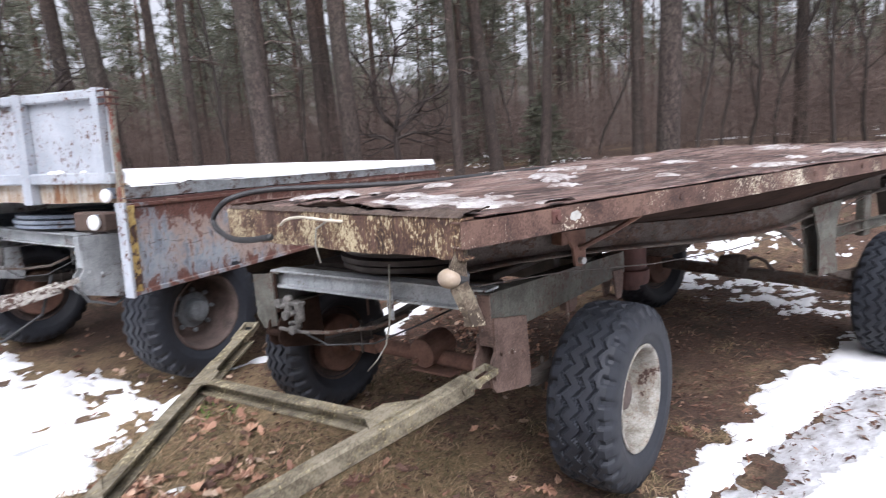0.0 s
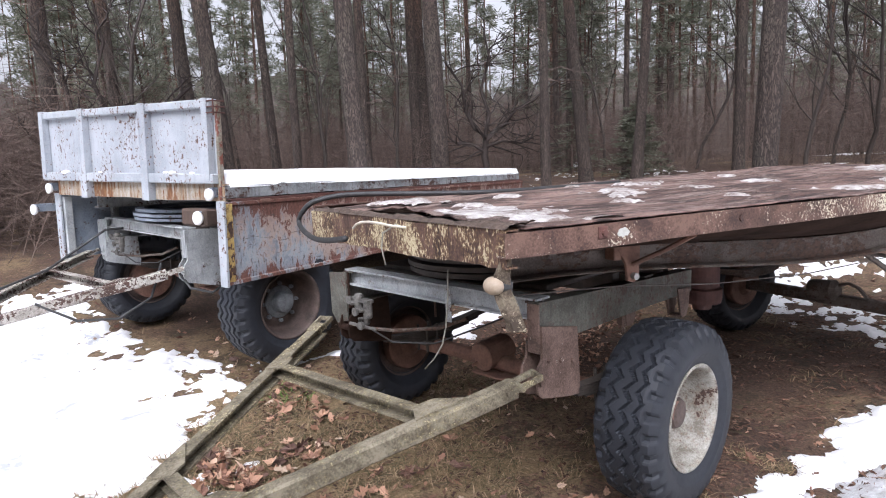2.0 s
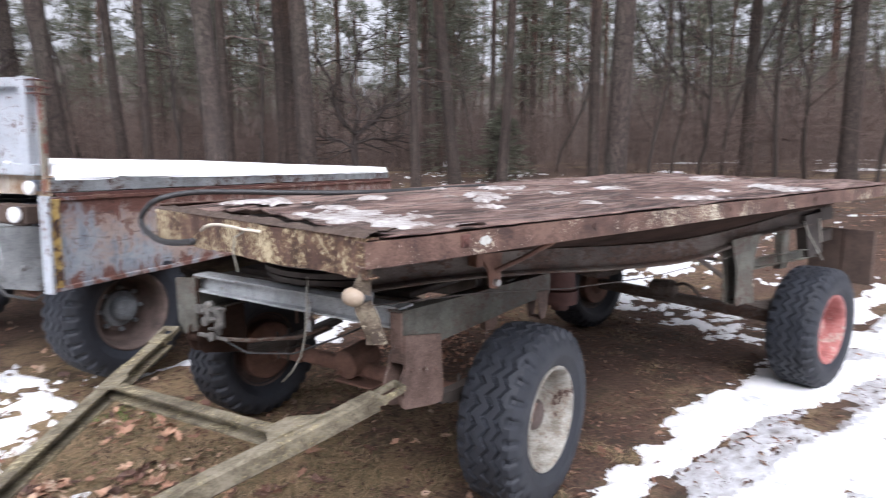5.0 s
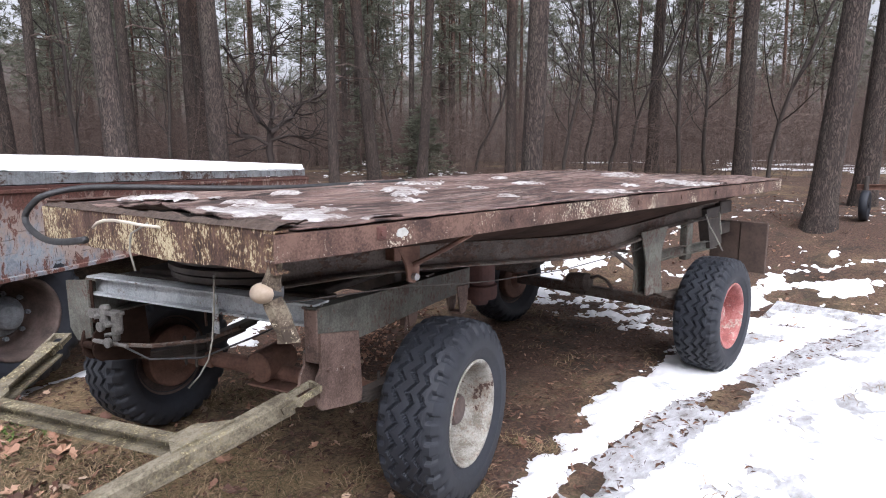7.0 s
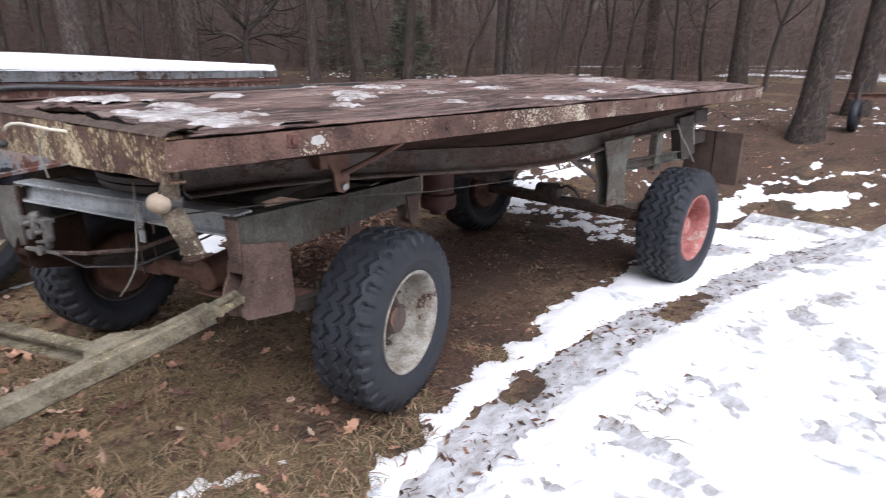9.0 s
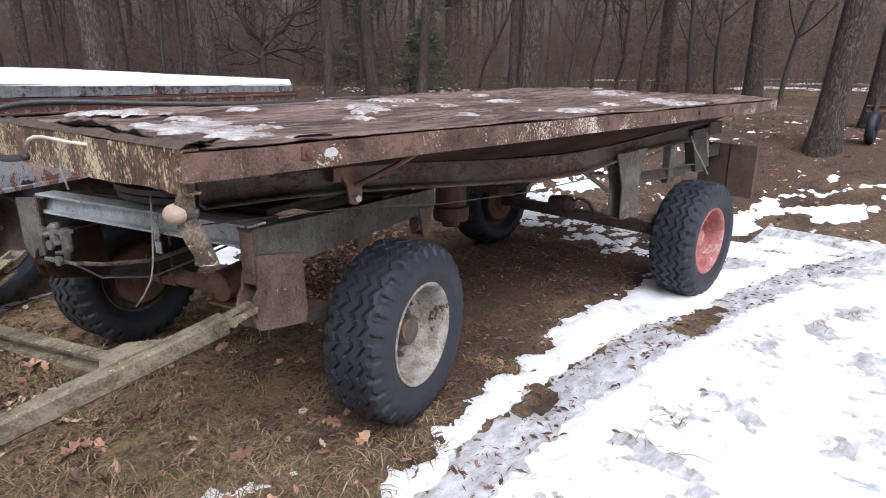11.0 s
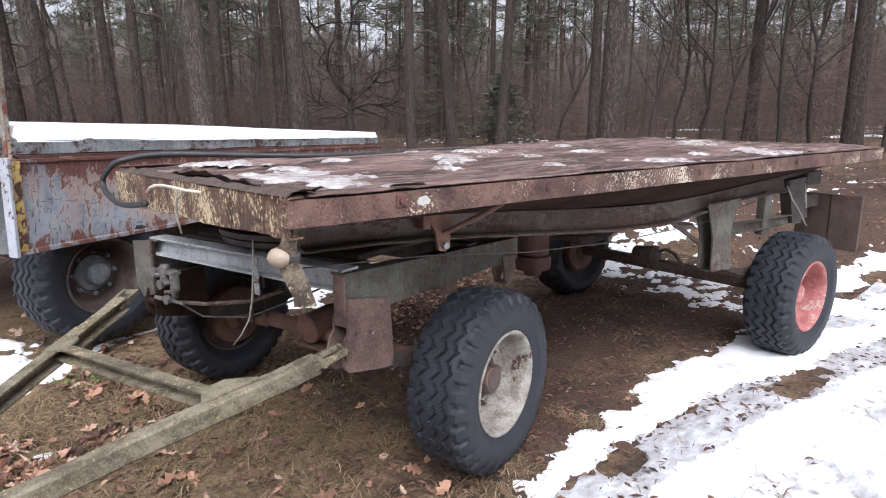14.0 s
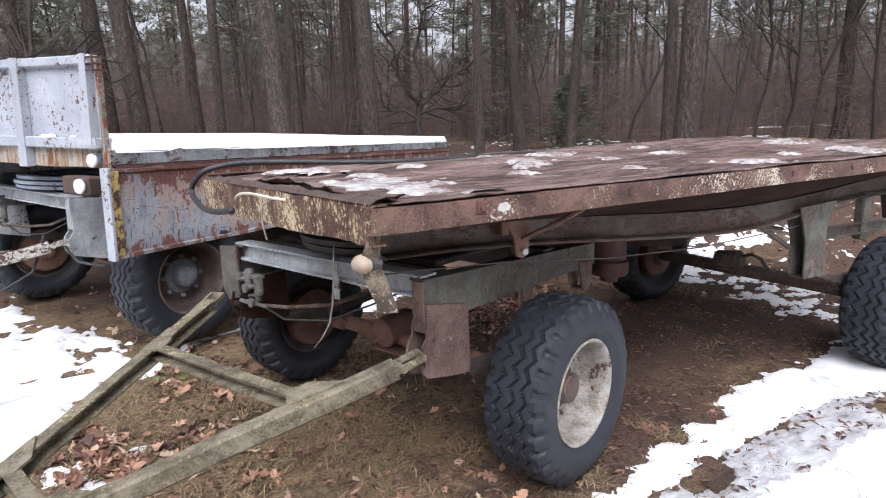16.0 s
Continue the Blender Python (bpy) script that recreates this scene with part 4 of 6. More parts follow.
def far_woods():
    """The deeper wood: trunks, crowns and bare brush, each as one mass."""
    rnd = random.Random(77)
    tv, tf, lv, lf, nv, nf = [], [], [], [], [], []
    for k in range(220):
        az, dist = rnd.uniform(-12, 118), 25 + 40 * rnd.random() ** 0.75
        if az > 56 and dist < 34:
            dist += 14
        x, y = place(az, dist)
        h, r = rnd.uniform(14, 21), rnd.uniform(0.05, 0.125)
        z0 = float(ground_z(x, y))
        line0 = trunk_line(h, rnd.uniform(0, 2.5), rnd.uniform(0, 360), rnd)
        line = lambda z, line0=line0, x=x, y=y, z0=z0: line0(z) + Vector((x, y, z0))
        twig(tv, tf, [line(h * t / 5 - (0.2 if t == 0 else 0)) for t in range(6)], r, r * 0.3, 7)
        limbs_and_needles(lv, lf, nv, nf, line, h, rnd.uniform(2.8, 7.5), rnd.uniform(1.6, 3.0), 26, rnd, 11, 0.34)
        dead_branches(lv, lf, line, 2, 7, 6, 1.8, rnd)
    for k in range(70):
        az, dist = rnd.uniform(-8, 112), 22 + 26 * rnd.random()
        x, y = place(az, dist)
        h, z0 = rnd.uniform(6, 11), float(ground_z(x, y))
        line0 = trunk_line(h, rnd.uniform(0, 3), rnd.uniform(0, 360), rnd)
        line = lambda z, line0=line0, x=x, y=y, z0=z0: line0(z) + Vector((x, y, z0))
        twig(tv, tf, [line(h * t / 4 - (0.2 if t == 0 else 0)) for t in range(5)], 0.06, 0.02, 6)
        limbs_and_needles(lv, lf, nv, nf, line, h, rnd.uniform(2.0, 3.6), rnd.uniform(1.3, 2.2), 24, rnd, 8, 0.26)
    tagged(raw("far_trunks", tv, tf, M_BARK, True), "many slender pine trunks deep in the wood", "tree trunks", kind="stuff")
    tagged(raw("far_limbs", lv, lf, M_TWIG), "thin bare limbs of the deeper pines", "branches", kind="stuff")
    tagged(raw("far_crowns", nv, nf, M_NEEDLE), "dark green needle crowns of the deeper pines", "tree crowns", kind="stuff")
    bv, bf = [], []
    for k in range(1650):
        az, dist = (rnd.uniform(-12, 116), 15 + 33 * rnd.random() ** 0.8) if k > 120 else (rnd.uniform(95, 118), rnd.uniform(9.5, 16))
        x, y = place(az, dist)
        z0 = float(ground_z(x, y))
        tall = rnd.uniform(1.0, 3.0) + (2.8 * rnd.random() if dist > 22 else 0) + (1.6 * rnd.random() if az < 42 and dist > 17 else 0)
        for s in range(6):
            a, out = rnd.uniform(0, 6.28), rnd.uniform(0.15, 0.9) * tall * 0.6
            p = Vector((x + rnd.gauss(0, 0.5), y + rnd.gauss(0, 0.5), z0 - 0.03))
            e = p + Vector((math.cos(a) * out, math.sin(a) * out, tall * rnd.uniform(0.35, 1)))
            mid = p.lerp(e, 0.45) + Vector((rnd.gauss(0, 0.25), rnd.gauss(0, 0.25), 0.15 * tall))
            twig(bv, bf, [p, mid, e], 0.006, 0.002)
            for q in range(17):
                o = p.lerp(mid, rnd.random()) if q % 3 == 0 else mid.lerp(e, rnd.random())
                d = Vector((rnd.gauss(0, 0.5), rnd.gauss(0, 0.5), rnd.gauss(0.12, 0.34)))
                twig(bv, bf, [o, o + d * 0.55 + Vector((0, 0, rnd.gauss(0, 0.06))), o + d], 0.0042, 0.0012)
    tagged(raw("undergrowth", bv, bf, M_TWIG), "dense leafless brown undergrowth between the trunks", "brush", kind="stuff")


far_woods()


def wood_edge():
    """An uneven, distant wall of stems all round; the unseen side away from the trailers is taller and nearer to block
    low light.
    """
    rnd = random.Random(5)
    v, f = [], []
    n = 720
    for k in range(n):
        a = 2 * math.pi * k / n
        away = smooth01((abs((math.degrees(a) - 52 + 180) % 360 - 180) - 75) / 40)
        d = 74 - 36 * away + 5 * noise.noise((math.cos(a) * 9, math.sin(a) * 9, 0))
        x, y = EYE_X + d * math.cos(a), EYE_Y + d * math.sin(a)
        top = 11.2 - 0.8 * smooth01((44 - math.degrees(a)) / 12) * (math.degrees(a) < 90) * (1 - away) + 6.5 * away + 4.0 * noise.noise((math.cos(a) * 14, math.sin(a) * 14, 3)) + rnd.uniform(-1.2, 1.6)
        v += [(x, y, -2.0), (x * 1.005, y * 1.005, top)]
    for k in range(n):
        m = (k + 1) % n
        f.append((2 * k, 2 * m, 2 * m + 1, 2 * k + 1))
    tagged(raw("backdrop", v, f, M_FARWOOD), "grey-brown depth of the wood with haze painted in", "backdrop", kind="structure")


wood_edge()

# ---------------------------------------------------------------- trailers
WID, TOP, TYRE_R = 2.20, 1.470, 0.450


def tri(x):
    return 2 * abs(2 * (x - math.floor(x + 0.5))) - 1


def tyre_mesh():
    """A worn truck tyre: zigzag ribs, knobbly shoulder lugs, a ringed sidewall."""
    turns, seg, R = 30, 300, TYRE_R
    side = [(0.236, -0.098), (0.255, -0.112), (0.291, -0.130), (0.305, -0.131), (0.312, -0.136), (0.319, -0.136), (0.352, -0.138), (0.385, -0.135), (0.405, -0.129), (0.420, -0.120)]
    tread = [-0.108 + 0.0036 * k for k in range(61)]
    prof = [(r, y, 0) for r, y in side] + [(R - 9 * abs(y) ** 3 * (1 if abs(y) > 0.07 else 0.6), y, 1) for y in tread] + [(r, -y, 0) for r, y in reversed(side)]
    v, f, soft = [], [], []
    n = len(prof)
    for i in range(seg):
        th = i / seg
        c, s = math.cos(2 * math.pi * th), math.sin(2 * math.pi * th)
        zig = 0.0145 * tri(th * turns)
        for k, (r, y, t) in enumerate(prof):
            lug = smooth01((tri(th * turns + (0.5 if y > 0 else 0)) - 0.10) / 0.30)
            if t:
                for g in (-0.054, 0.0, 0.054):
                    w = abs(y - g - zig) / 0.0085
                    r -= 0.017 * min(1.0, (1 - w) * 4) if w < 1 else 0
                r -= 0.020 * lug * smooth01((abs(y) - 0.080) / 0.008)
            elif r > 0.40:
                r -= 0.014 * lug
                y *= 1 - 0.04 * lug
            v.append((r * c, y * (1 + (0.36 if y > 0 else 0.04) * smooth01((r - 0.255) / 0.08)), r * s))
    for i in range(seg):
        m = (i + 1) % seg
        for k in range(n - 1):
            f.append((i * n + k, i * n + k + 1, m * n + k + 1, m * n + k))
            soft.append(k < 8 or k > n - 10)
    me = bpy.data.meshes.new("tyre")
    me.from_pydata(v, [], f)
    me.polygons.foreach_set("use_smooth", soft)
    me.materials.append(M_RUBBER)
    return me


def rim_mesh(material):
    bm = bmesh.new()
    lathe(bm, [(0.236, -0.098), (0.256, -0.112), (0.260, -0.118), (0.256, -0.123), (0.246, -0.121), (0.238, -0.108), (0.232, -0.090), (0.228, -0.04), (0.222, 0.035), (0.212, 0.055),
               (0.185, 0.056), (0.155, 0.040), (0.125, 0.036), (0.125, 0.046), (0.155, 0.052), (0.20, 0.07), (0.228, 0.07), (0.232, 0.09), (0.253, 0.115), (0.260, 0.11), (0.236, 0.098)], 56)
    return mesh_from("rim", bm, material, True)


def hub_mesh(material):
    bm = bmesh.new()
    lathe(bm, [(0.127, 0.042), (0.120, 0.026), (0.084, 0.020), (0.076, -0.030), (0.066, -0.046), (0.045, -0.052), (0.001, -0.053)], 28)
    return mesh_from("hub", bm, material, False)


def drum_mesh():
    bm = bmesh.new()
    lathe(bm, [(0.001, 0.075), (0.19, 0.075), (0.195, 0.08), (0.195, 0.15), (0.185, 0.16), (0.10, 0.165), (0.06, 0.20), (0.001, 0.20)], 36)
    return mesh_from("brake_drum", bm, M_RUST, False)


def nut_mesh(material):
    bm = bmesh.new()
    tube(bm, [(0, 0.0, 0), (0, -0.022, 0)], 0.016, 6)
    tube(bm, [(0, -0.020, 0), (0, -0.036, 0)], 0.008, 6)
    return mesh_from("lug_nut", bm, material, False)


TYRE, DRUM = tyre_mesh(), drum_mesh()
NUTS = {"white": nut_mesh(M_RIM_RUST), "red": nut_mesh(M_RIM_RED), "rust": nut_mesh(M_HUB)}
RIMS = {"white": rim_mesh(M_RIM_WHITE), "red": rim_mesh(M_RIM_RED), "rust": rim_mesh(M_RIM_RUST)}
HUBS = {"white": hub_mesh(M_RIM_RUST), "red": hub_mesh(M_RIM_RED), "rust": hub_mesh(M_HUB)}
RIM_WORDS = {"white": "chipped off-white rim", "red": "faded red rim", "rust": "rusty brown rim"}


def wheel(parent, at, turn, colour, spin=0.0, size=1.0):
    """A wheel, outer face to its own -y. The hub carries tyre, rim and drum."""
    hub = new("wheel", HUBS[colour])
    hub.parent = parent
    hub.matrix_basis = pose(at[0], at[1], at[2], 0, 0, turn) @ pose(0, 0, 0, 0, spin, 0) @ Matrix.Scale(size, 4)
    for name, me, word in (("tyre", TYRE, "worn black zigzag tyre"), ("rim", RIMS[colour], RIM_WORDS[colour]), ("brake_drum", DRUM, "")):
        k = new(name, me)
        k.parent = hub
        if word:
            tagged(k, word)
    for j in range(8):
        a = 2 * math.pi * j / 8
        k = new("lug_nut", NUTS[colour])
        k.parent = hub
        k.matrix_basis = pose(0.142 * math.cos(a), 0.040, 0.142 * math.sin(a), 0, 20 * j, 0)
    return hub


def springs(bm, u0, u1, v, z, um, zs, leaves=6, w=0.065):
    for k in range(leaves):
        s = 1 - 0.13 * k
        pts = []
        for j in range(9):
            t = -1 + 2 * j / 8
            u = um + (u1 - um if t > 0 else um - u0) * t * s
            pts.append((u, zs - 0.012 * k + (z - zs) * (t * s) ** 2))
        rings = [[bm.verts.new((u, v + a, zz + b)) for a, b in ((-w / 2, 0), (w / 2, 0), (w / 2, 0.010), (-w / 2, 0.010))] for u, zz in pts]
        for a, b in zip(rings, rings[1:]):
            for j in range(4):
                bm.faces.new((a[j], a[(j + 1) % 4], b[(j + 1) % 4], b[j]))
        bm.faces.new(rings[0][::-1])
        bm.faces.new(rings[-1])


def plate(bm, outline, t, m=None):
    """A flat plate: outline of (p, q) in the xz plane, thickness t along y."""
    a = [bm.verts.new((p, -t / 2, q)) for p, q in outline]
    b = [bm.verts.new((p, t / 2, q)) for p, q in outline]
    n = len(outline)
    bm.faces.new(a)
    bm.faces.new(b[::-1])
    for j in range(n):
        bm.faces.new((a[j], b[j], b[(j + 1) % n], a[(j + 1) % n]))
    if m is not None:
        bmesh.ops.transform(bm, matrix=m, verts=a + b)


def carriage(root, pivot, angle, look_, rims, near_rot):
    """The turntable carriage: frame, pedestals, springs, axle, wheels, drawbar."""
    B = Matrix.Translation((pivot[0], pivot[1], 0)) @ Matrix.Rotation(radians(angle), 4, "Z")
    F, CROSS, PED, BAR = look_["side"], look_["cross"], look_["pedestal"], look_["drawbar"]

    def put(name, bm, material, label="", smooth=False):
        bmesh.ops.transform(bm, matrix=B, verts=bm.verts)
        return part(name, bm, material, root, label, smooth)

    for zc, rr in ((1.236, look_["ring_r"] - 0.02), (1.200, look_["ring_r"]), (1.166, look_["ring_r"] - 0.01)):
        bm = bmesh.new()
        lathe(bm, [(rr - 0.07, -0.012), (rr, -0.012), (rr, 0.012), (rr - 0.07, 0.012)], 56, True)
        bmesh.ops.transform(bm, matrix=Matrix.Translation((0, 0, zc)) @ Matrix.Rotation(radians(90), 4, "X"), verts=bm.verts)
        put("turntable_ring", bm, look_["ring"], look_["ring_word"])
    # plate and beams added to stand in for the dark void here
    bm = bmesh.new()
    box(bm, (-0.28, -0.56, 1.118), (0.92, 0.60, 1.146), 0.006)
    put("shade_fill_plate", bm, M_DARK, "added dark plate filling the shaded void under the turntable")
    for u in (-0.30, 0.25, 0.80):
        bm = bmesh.new()
        box(bm, (u, -0.58, 1.01), (u + 0.07, 0.66, 1.118), 0.005)
        put("shade_fill_beam", bm, M_DARK)
    far_v = look_["far"]
    for v in (-0.665, far_v):
        s = -1 if v < 0 else 1
        # tapered channel, web outside, flanges turned in
        bm = bmesh.new()
        st = []
        for k in range(11):
            t = k / 10
            u, top, h = -0.475 + 1.46 * t, 1.118 - 0.088 * t, 0.186 - 0.062 * t
            w = 0.006 * noise.noise((t * 5, v, 2))
            st.append(lambda p, q, u=u, top=top, h=h, w=w: Vector((u, v + w - s * p, top - q[1] if q[0] else top - h + q[1])))
        section(bm, [(0, (1, 0)), (0.075, (1, 0)), (0.075, (1, 0.010)), (0.011, (1, 0.010)), (0.011, (0, 0.010)), (0.075, (0, 0.010)), (0.075, (0, 0)), (0, (0, 0))], st)
        put("side_beam", bm, F, "grey weathered steel channel")
        bm = bmesh.new()
        front = [(-0.478, 1.02), (-0.222, 0.965), (-0.206, 0.70), (-0.215, 0.652), (-0.31, 0.668), (-0.485, 0.712), (-0.512, 0.740), (-0.520, 0.800), (-0.505, 0.850), (-0.480, 0.880)]
        plate(bm, front, 0.012, Matrix.Translation((0, v + s * 0.008, 0)))
        plate(bm, [(p, min(q, 0.93)) for p, q in front], 0.012, Matrix.Translation((0, v - s * 0.072, 0)))
        box(bm, (-0.486, v - s * 0.060, 0.90), (-0.476, v + s * 0.002, 1.112), 0.003)
        box(bm, (-0.225, v - s * 0.066, 0.66), (-0.213, v + s * 0.002, 0.93), 0.003)
        tube(bm, [(-0.500, v - s * 0.085, 0.790), (-0.500, v + s * 0.030, 0.790)], 0.018, 10)
        for k in range(3):
            bolt(bm, (-0.44 + 0.085 * k, v + s * 0.014, 0.865 - 0.02 * k), (0, s, 0), 0.011)
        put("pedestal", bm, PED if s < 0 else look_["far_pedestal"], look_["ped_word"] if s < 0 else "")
        bm = bmesh.new()
        for o in (0.004, -0.07):
            plate(bm, [(0.79, 0.95), (0.945, 0.935), (0.93, 0.83), (0.90, 0.775), (0.845, 0.775), (0.82, 0.83)], 0.010, Matrix.Translation((0, v + s * o, 0)))
        box(bm, (0.845, v - s * 0.07, 0.775), (0.90, v, 0.787), 0.002)
        put("spring_hanger", bm, PED, "rust-brown rear spring hanger")
        bm = bmesh.new()
        plate(bm, [(0.235, 0.96), (0.345, 0.95), (0.335, 0.875), (0.30, 0.845), (0.255, 0.855)], 0.055, Matrix.Translation((0, v - s * 0.035, 0)))
        tube(bm, [(0.235, v - s * 0.02, 0.93), (0.225, v - s * 0.01, 0.80), (0.235, v, 0.69)], 0.009, 6)
        put("stop_block", bm, PED)
        bm = bmesh.new()
        springs(bm, -0.38, 0.88, v - s * 0.04, 0.70, 0.12, 0.63, 5, 0.055)
        box(bm, (0.06, v - s * 0.04 - 0.05, 0.545), (0.18, v - s * 0.04 + 0.05, 0.575), 0.004)
        for u in (0.075, 0.165):
            for d in (-0.042, 0.042):
                tube(bm, [(u, v - s * 0.04 + d, 0.50), (u, v - s * 0.04 + d, 0.67)], 0.009, 6)
        # shade inside the frame is put into the springs' dark colour
        put("leaf_spring", bm, M_DARK, "leaf spring pack coloured dark for the shade")
    for u, z, mm in ((-0.428, 1.083, CROSS), (0.50, 1.03, F)):
        bm = bmesh.new()
        beam(bm, ibeam(0.092, 0.09, 0.009), (u, -0.650, z), (u, far_v - 0.010, z), n=7, wobble=0.005, seed=u)
        put("cross_beam", bm, mm, "pale grey-blue steel cross beam" if u < 0 else "")
    bm = bmesh.new()
    plate(bm, [(0.690, 1.115), (0.850, 1.100), (0.850, 0.860), (0.800, 0.800), (0.690, 0.830)], 0.011, Matrix.Translation((-0.492, far_v - 0.735, 0)) @ Matrix.Rotation(radians(90), 4, "Z"))
    put("end_plate", bm, F, "grey-green plate closing the frame corner")
    bm = bmesh.new()
    tube(bm, [(0.12, -0.95, 0.50), (0.12, 1.0, 0.51)], 0.046, 14)
    box(bm, (0.07, -0.78, 0.455), (0.17, -0.55, 0.545), 0.008)
    box(bm, (0.07, 0.60, 0.465), (0.17, 0.84, 0.555), 0.008)
    bmesh.ops.transform(bm, matrix=Matrix.Translation((0.06, 0, 0.012)), verts=bm.verts)
    put("front_axle", bm, M_RUST, "rust-brown tubular axle")
    bm = bmesh.new()
    tube(bm, [(-0.015, 0.20, 0.562), (-0.010, 0.20, 0.562), (0.0, 0.20, 0.563), (0.10, 0.195, 0.57), (0.25, 0.19, 0.585), (0.265, 0.19, 0.587), (0.27, 0.19, 0.587)], [0.05, 0.096, 0.108, 0.110, 0.108, 0.10, 0.06], 26)
    tube(bm, [(-0.012, 0.235, 0.515), (-0.055, 0.245, 0.505)], [0.018, 0.012], 8)
    box(bm, (-0.01, -0.05, 0.425), (0.20, 0.30, 0.440), 0.004)
    tube(bm, [(0.12, 0.10, 0.44), (0.12, 0.10, 0.53)], 0.02, 8)
    bmesh.ops.transform(bm, matrix=Matrix.Translation((0.18, 0.18, 0.555)) @ Matrix.Scale(0.80, 4) @ Matrix.Translation((-0.12, -0.19, -0.555)), verts=bm.verts)
    put("brake_chamber", bm, M_RUST, "rust-brown drum-shaped brake chamber", False)
    bm = bmesh.new()
    tube(bm, [(-0.48, 0.62, 0.80), (-0.40, 0.40, 0.80), (-0.30, 0.15, 0.83), (-0.24, -0.02, 0.90)], 0.011, 6)
    put("brake_rod", bm, M_CHASSIS, "thin dark brake rod")
    for (u, v, size), rim, flip, spin in zip(look_["wheels"], rims, (0, 180), (near_rot, 20)):
        wheel(root, tuple(B @ Vector((u, v, TYRE_R + look_["rise"]))), angle + look_["toe"] + flip, rim, spin, size)

    # brake valve and pipes under the front cross beam
    bm = bmesh.new()
    for c, r, h in (((-0.60, 0.52, 0.90), 0.038, 0.13), ((-0.60, 0.41, 0.85), 0.034, 0.14), ((-0.58, 0.46, 0.79), 0.026, 0.10)):
        tube(bm, [Vector(c), Vector(c) + Vector((0, 0, 0.02)), Vector(c) + Vector((0, 0, h - 0.02)), Vector(c) + Vector((0, 0, h))], [r * 0.8, r, r, r * 0.7], 12)
        tube(bm, [Vector(c) + Vector((0, 0, h * 0.5)), Vector(c) + Vector((-0.06, 0.03, h * 0.5))], r * 0.55, 8)
    for yy, zz in ((0.44, 0.80), (0.57, 0.985), (0.50, 0.90)):
        tube(bm, [(-0.64, yy, zz), (-0.665, yy, zz), (-0.667, yy, zz), (-0.655, yy, zz)], [0.030, 0.034, 0.024, 0.020], 14)
    tube(bm, [(-0.66, 0.57, 0.80), (-0.66, 0.47, 0.80)], 0.014, 8)
    box(bm, (-0.63, 0.38, 0.97), (-0.56, 0.62, 0.995), 0.004)
    tube(bm, [(-0.62, 0.60, 0.785), (-0.62, 0.30, 0.785)], 0.012, 8)
    bmesh.ops.transform(bm, matrix=Matrix.Translation((-0.50, 0.53, 0.905)) @ Matrix.Scale(0.72, 4) @ Matrix.Translation((0.60, -0.47, -0.89)), verts=bm.verts)
    put("brake_valve", bm, M_VALVE, "grey cast brake valve with stubs")
    bm = bmesh.new()
    tube(bm, [(-0.50, 0.56, 0.84), (-0.44, 0.36, 0.75), (-0.36, 0.11, 0.77), (-0.28, -0.14, 0.88), (-0.2, -0.34, 0.98)], 0.005, 6)
    put("brake_hose", bm, M_HOSE, "thin black brake hose", True)

    # drawbar: two converging channels, two braces with gusset plates, the eye
    arms = []
    for s in (-1, 1):
        bm = bmesh.new()
        a, b = (Vector((-0.628, -0.640, 0.795)), Vector((-2.15, -0.065, 0.455))) if s < 0 else (Vector((-0.61, far_v + 0.11, 0.785)), Vector((-2.15, 0.01, 0.455)))
        arms.append((a, b))
        if s < 0:
            beam(bm, [(-0.028, -0.038), (0.026, -0.038), (0.034, -0.030), (0.034, 0.028), (0.024, 0.036), (-0.026, 0.036), (-0.035, 0.028), (-0.035, -0.030)], b, a, n=14, wobble=0.008, seed=3)
        else:
            beam(bm, channel(0.074, 0.056, 0.009), b, a, n=10, wobble=0.006, seed=5)
        put("drawbar_arm", bm, BAR, "mossy weathered steel drawbar channel")
        bm = bmesh.new()
        d = (b - a).normalized()
        n = d.cross(Vector((0, 0, 1))).normalized()
        for o in (-0.036, 0.036):
            beam(bm, [(-0.007, -0.012), (0.007, -0.012), (0.007, 0.012), (-0.007, 0.012)], a + d * 0.05 + n * o, a - d * 0.115 + n * o + Vector((0, 0, 0.010)))
        beam(bm, [(-0.007, -0.012), (0.007, -0.012), (0.007, 0.012), (-0.007, 0.012)], a - d * 0.112 - n * 0.042 + Vector((0, 0, 0.010)), a - d * 0.112 + n * 0.042 + Vector((0, 0, 0.010)))
        tube(bm, [a - d * 0.02 - n * 0.045, a - d * 0.02 + n * 0.045], 0.015, 12)
        put("hinge", bm, BAR, "worn clevis hinge with a pin")
    for t0, t in ((0.195, 0.245), (0.70, 0.70)):
        p, q = arms[0][0].lerp(arms[0][1], t0), arms[1][0].lerp(arms[1][1], t)
        bm = bmesh.new()
        beam(bm, channel(0.062, 0.056, 0.008), q - Vector((0, 0.02, 0)), p + Vector((0, 0.02, 0)), n=5, wobble=0.004, seed=t)
        put("brace", bm, BAR)
        for e, o, s in ((p, arms[0], 1), (q, arms[1], -1)):
            d = (o[1] - o[0]).normalized()
            bm = bmesh.new()
            pts = [e - d * 0.11 + Vector((0, 0, 0.036)), e + d * 0.11 + Vector((0, 0, 0.036)), e + d * 0.045 + Vector((0, s * 0.11, 0.030)), e - d * 0.045 + Vector((0, s * 0.11, 0.030))]
            lo = [bm.verts.new(x) for x in pts]
            hi = [bm.verts.new(x + Vector((0, 0, 0.009))) for x in pts]
            bm.faces.new(lo)
            bm.faces.new(hi[::-1])
            for j in range(4):
                bm.faces.new((lo[j], hi[j], hi[(j + 1) % 4], lo[(j + 1) % 4]))
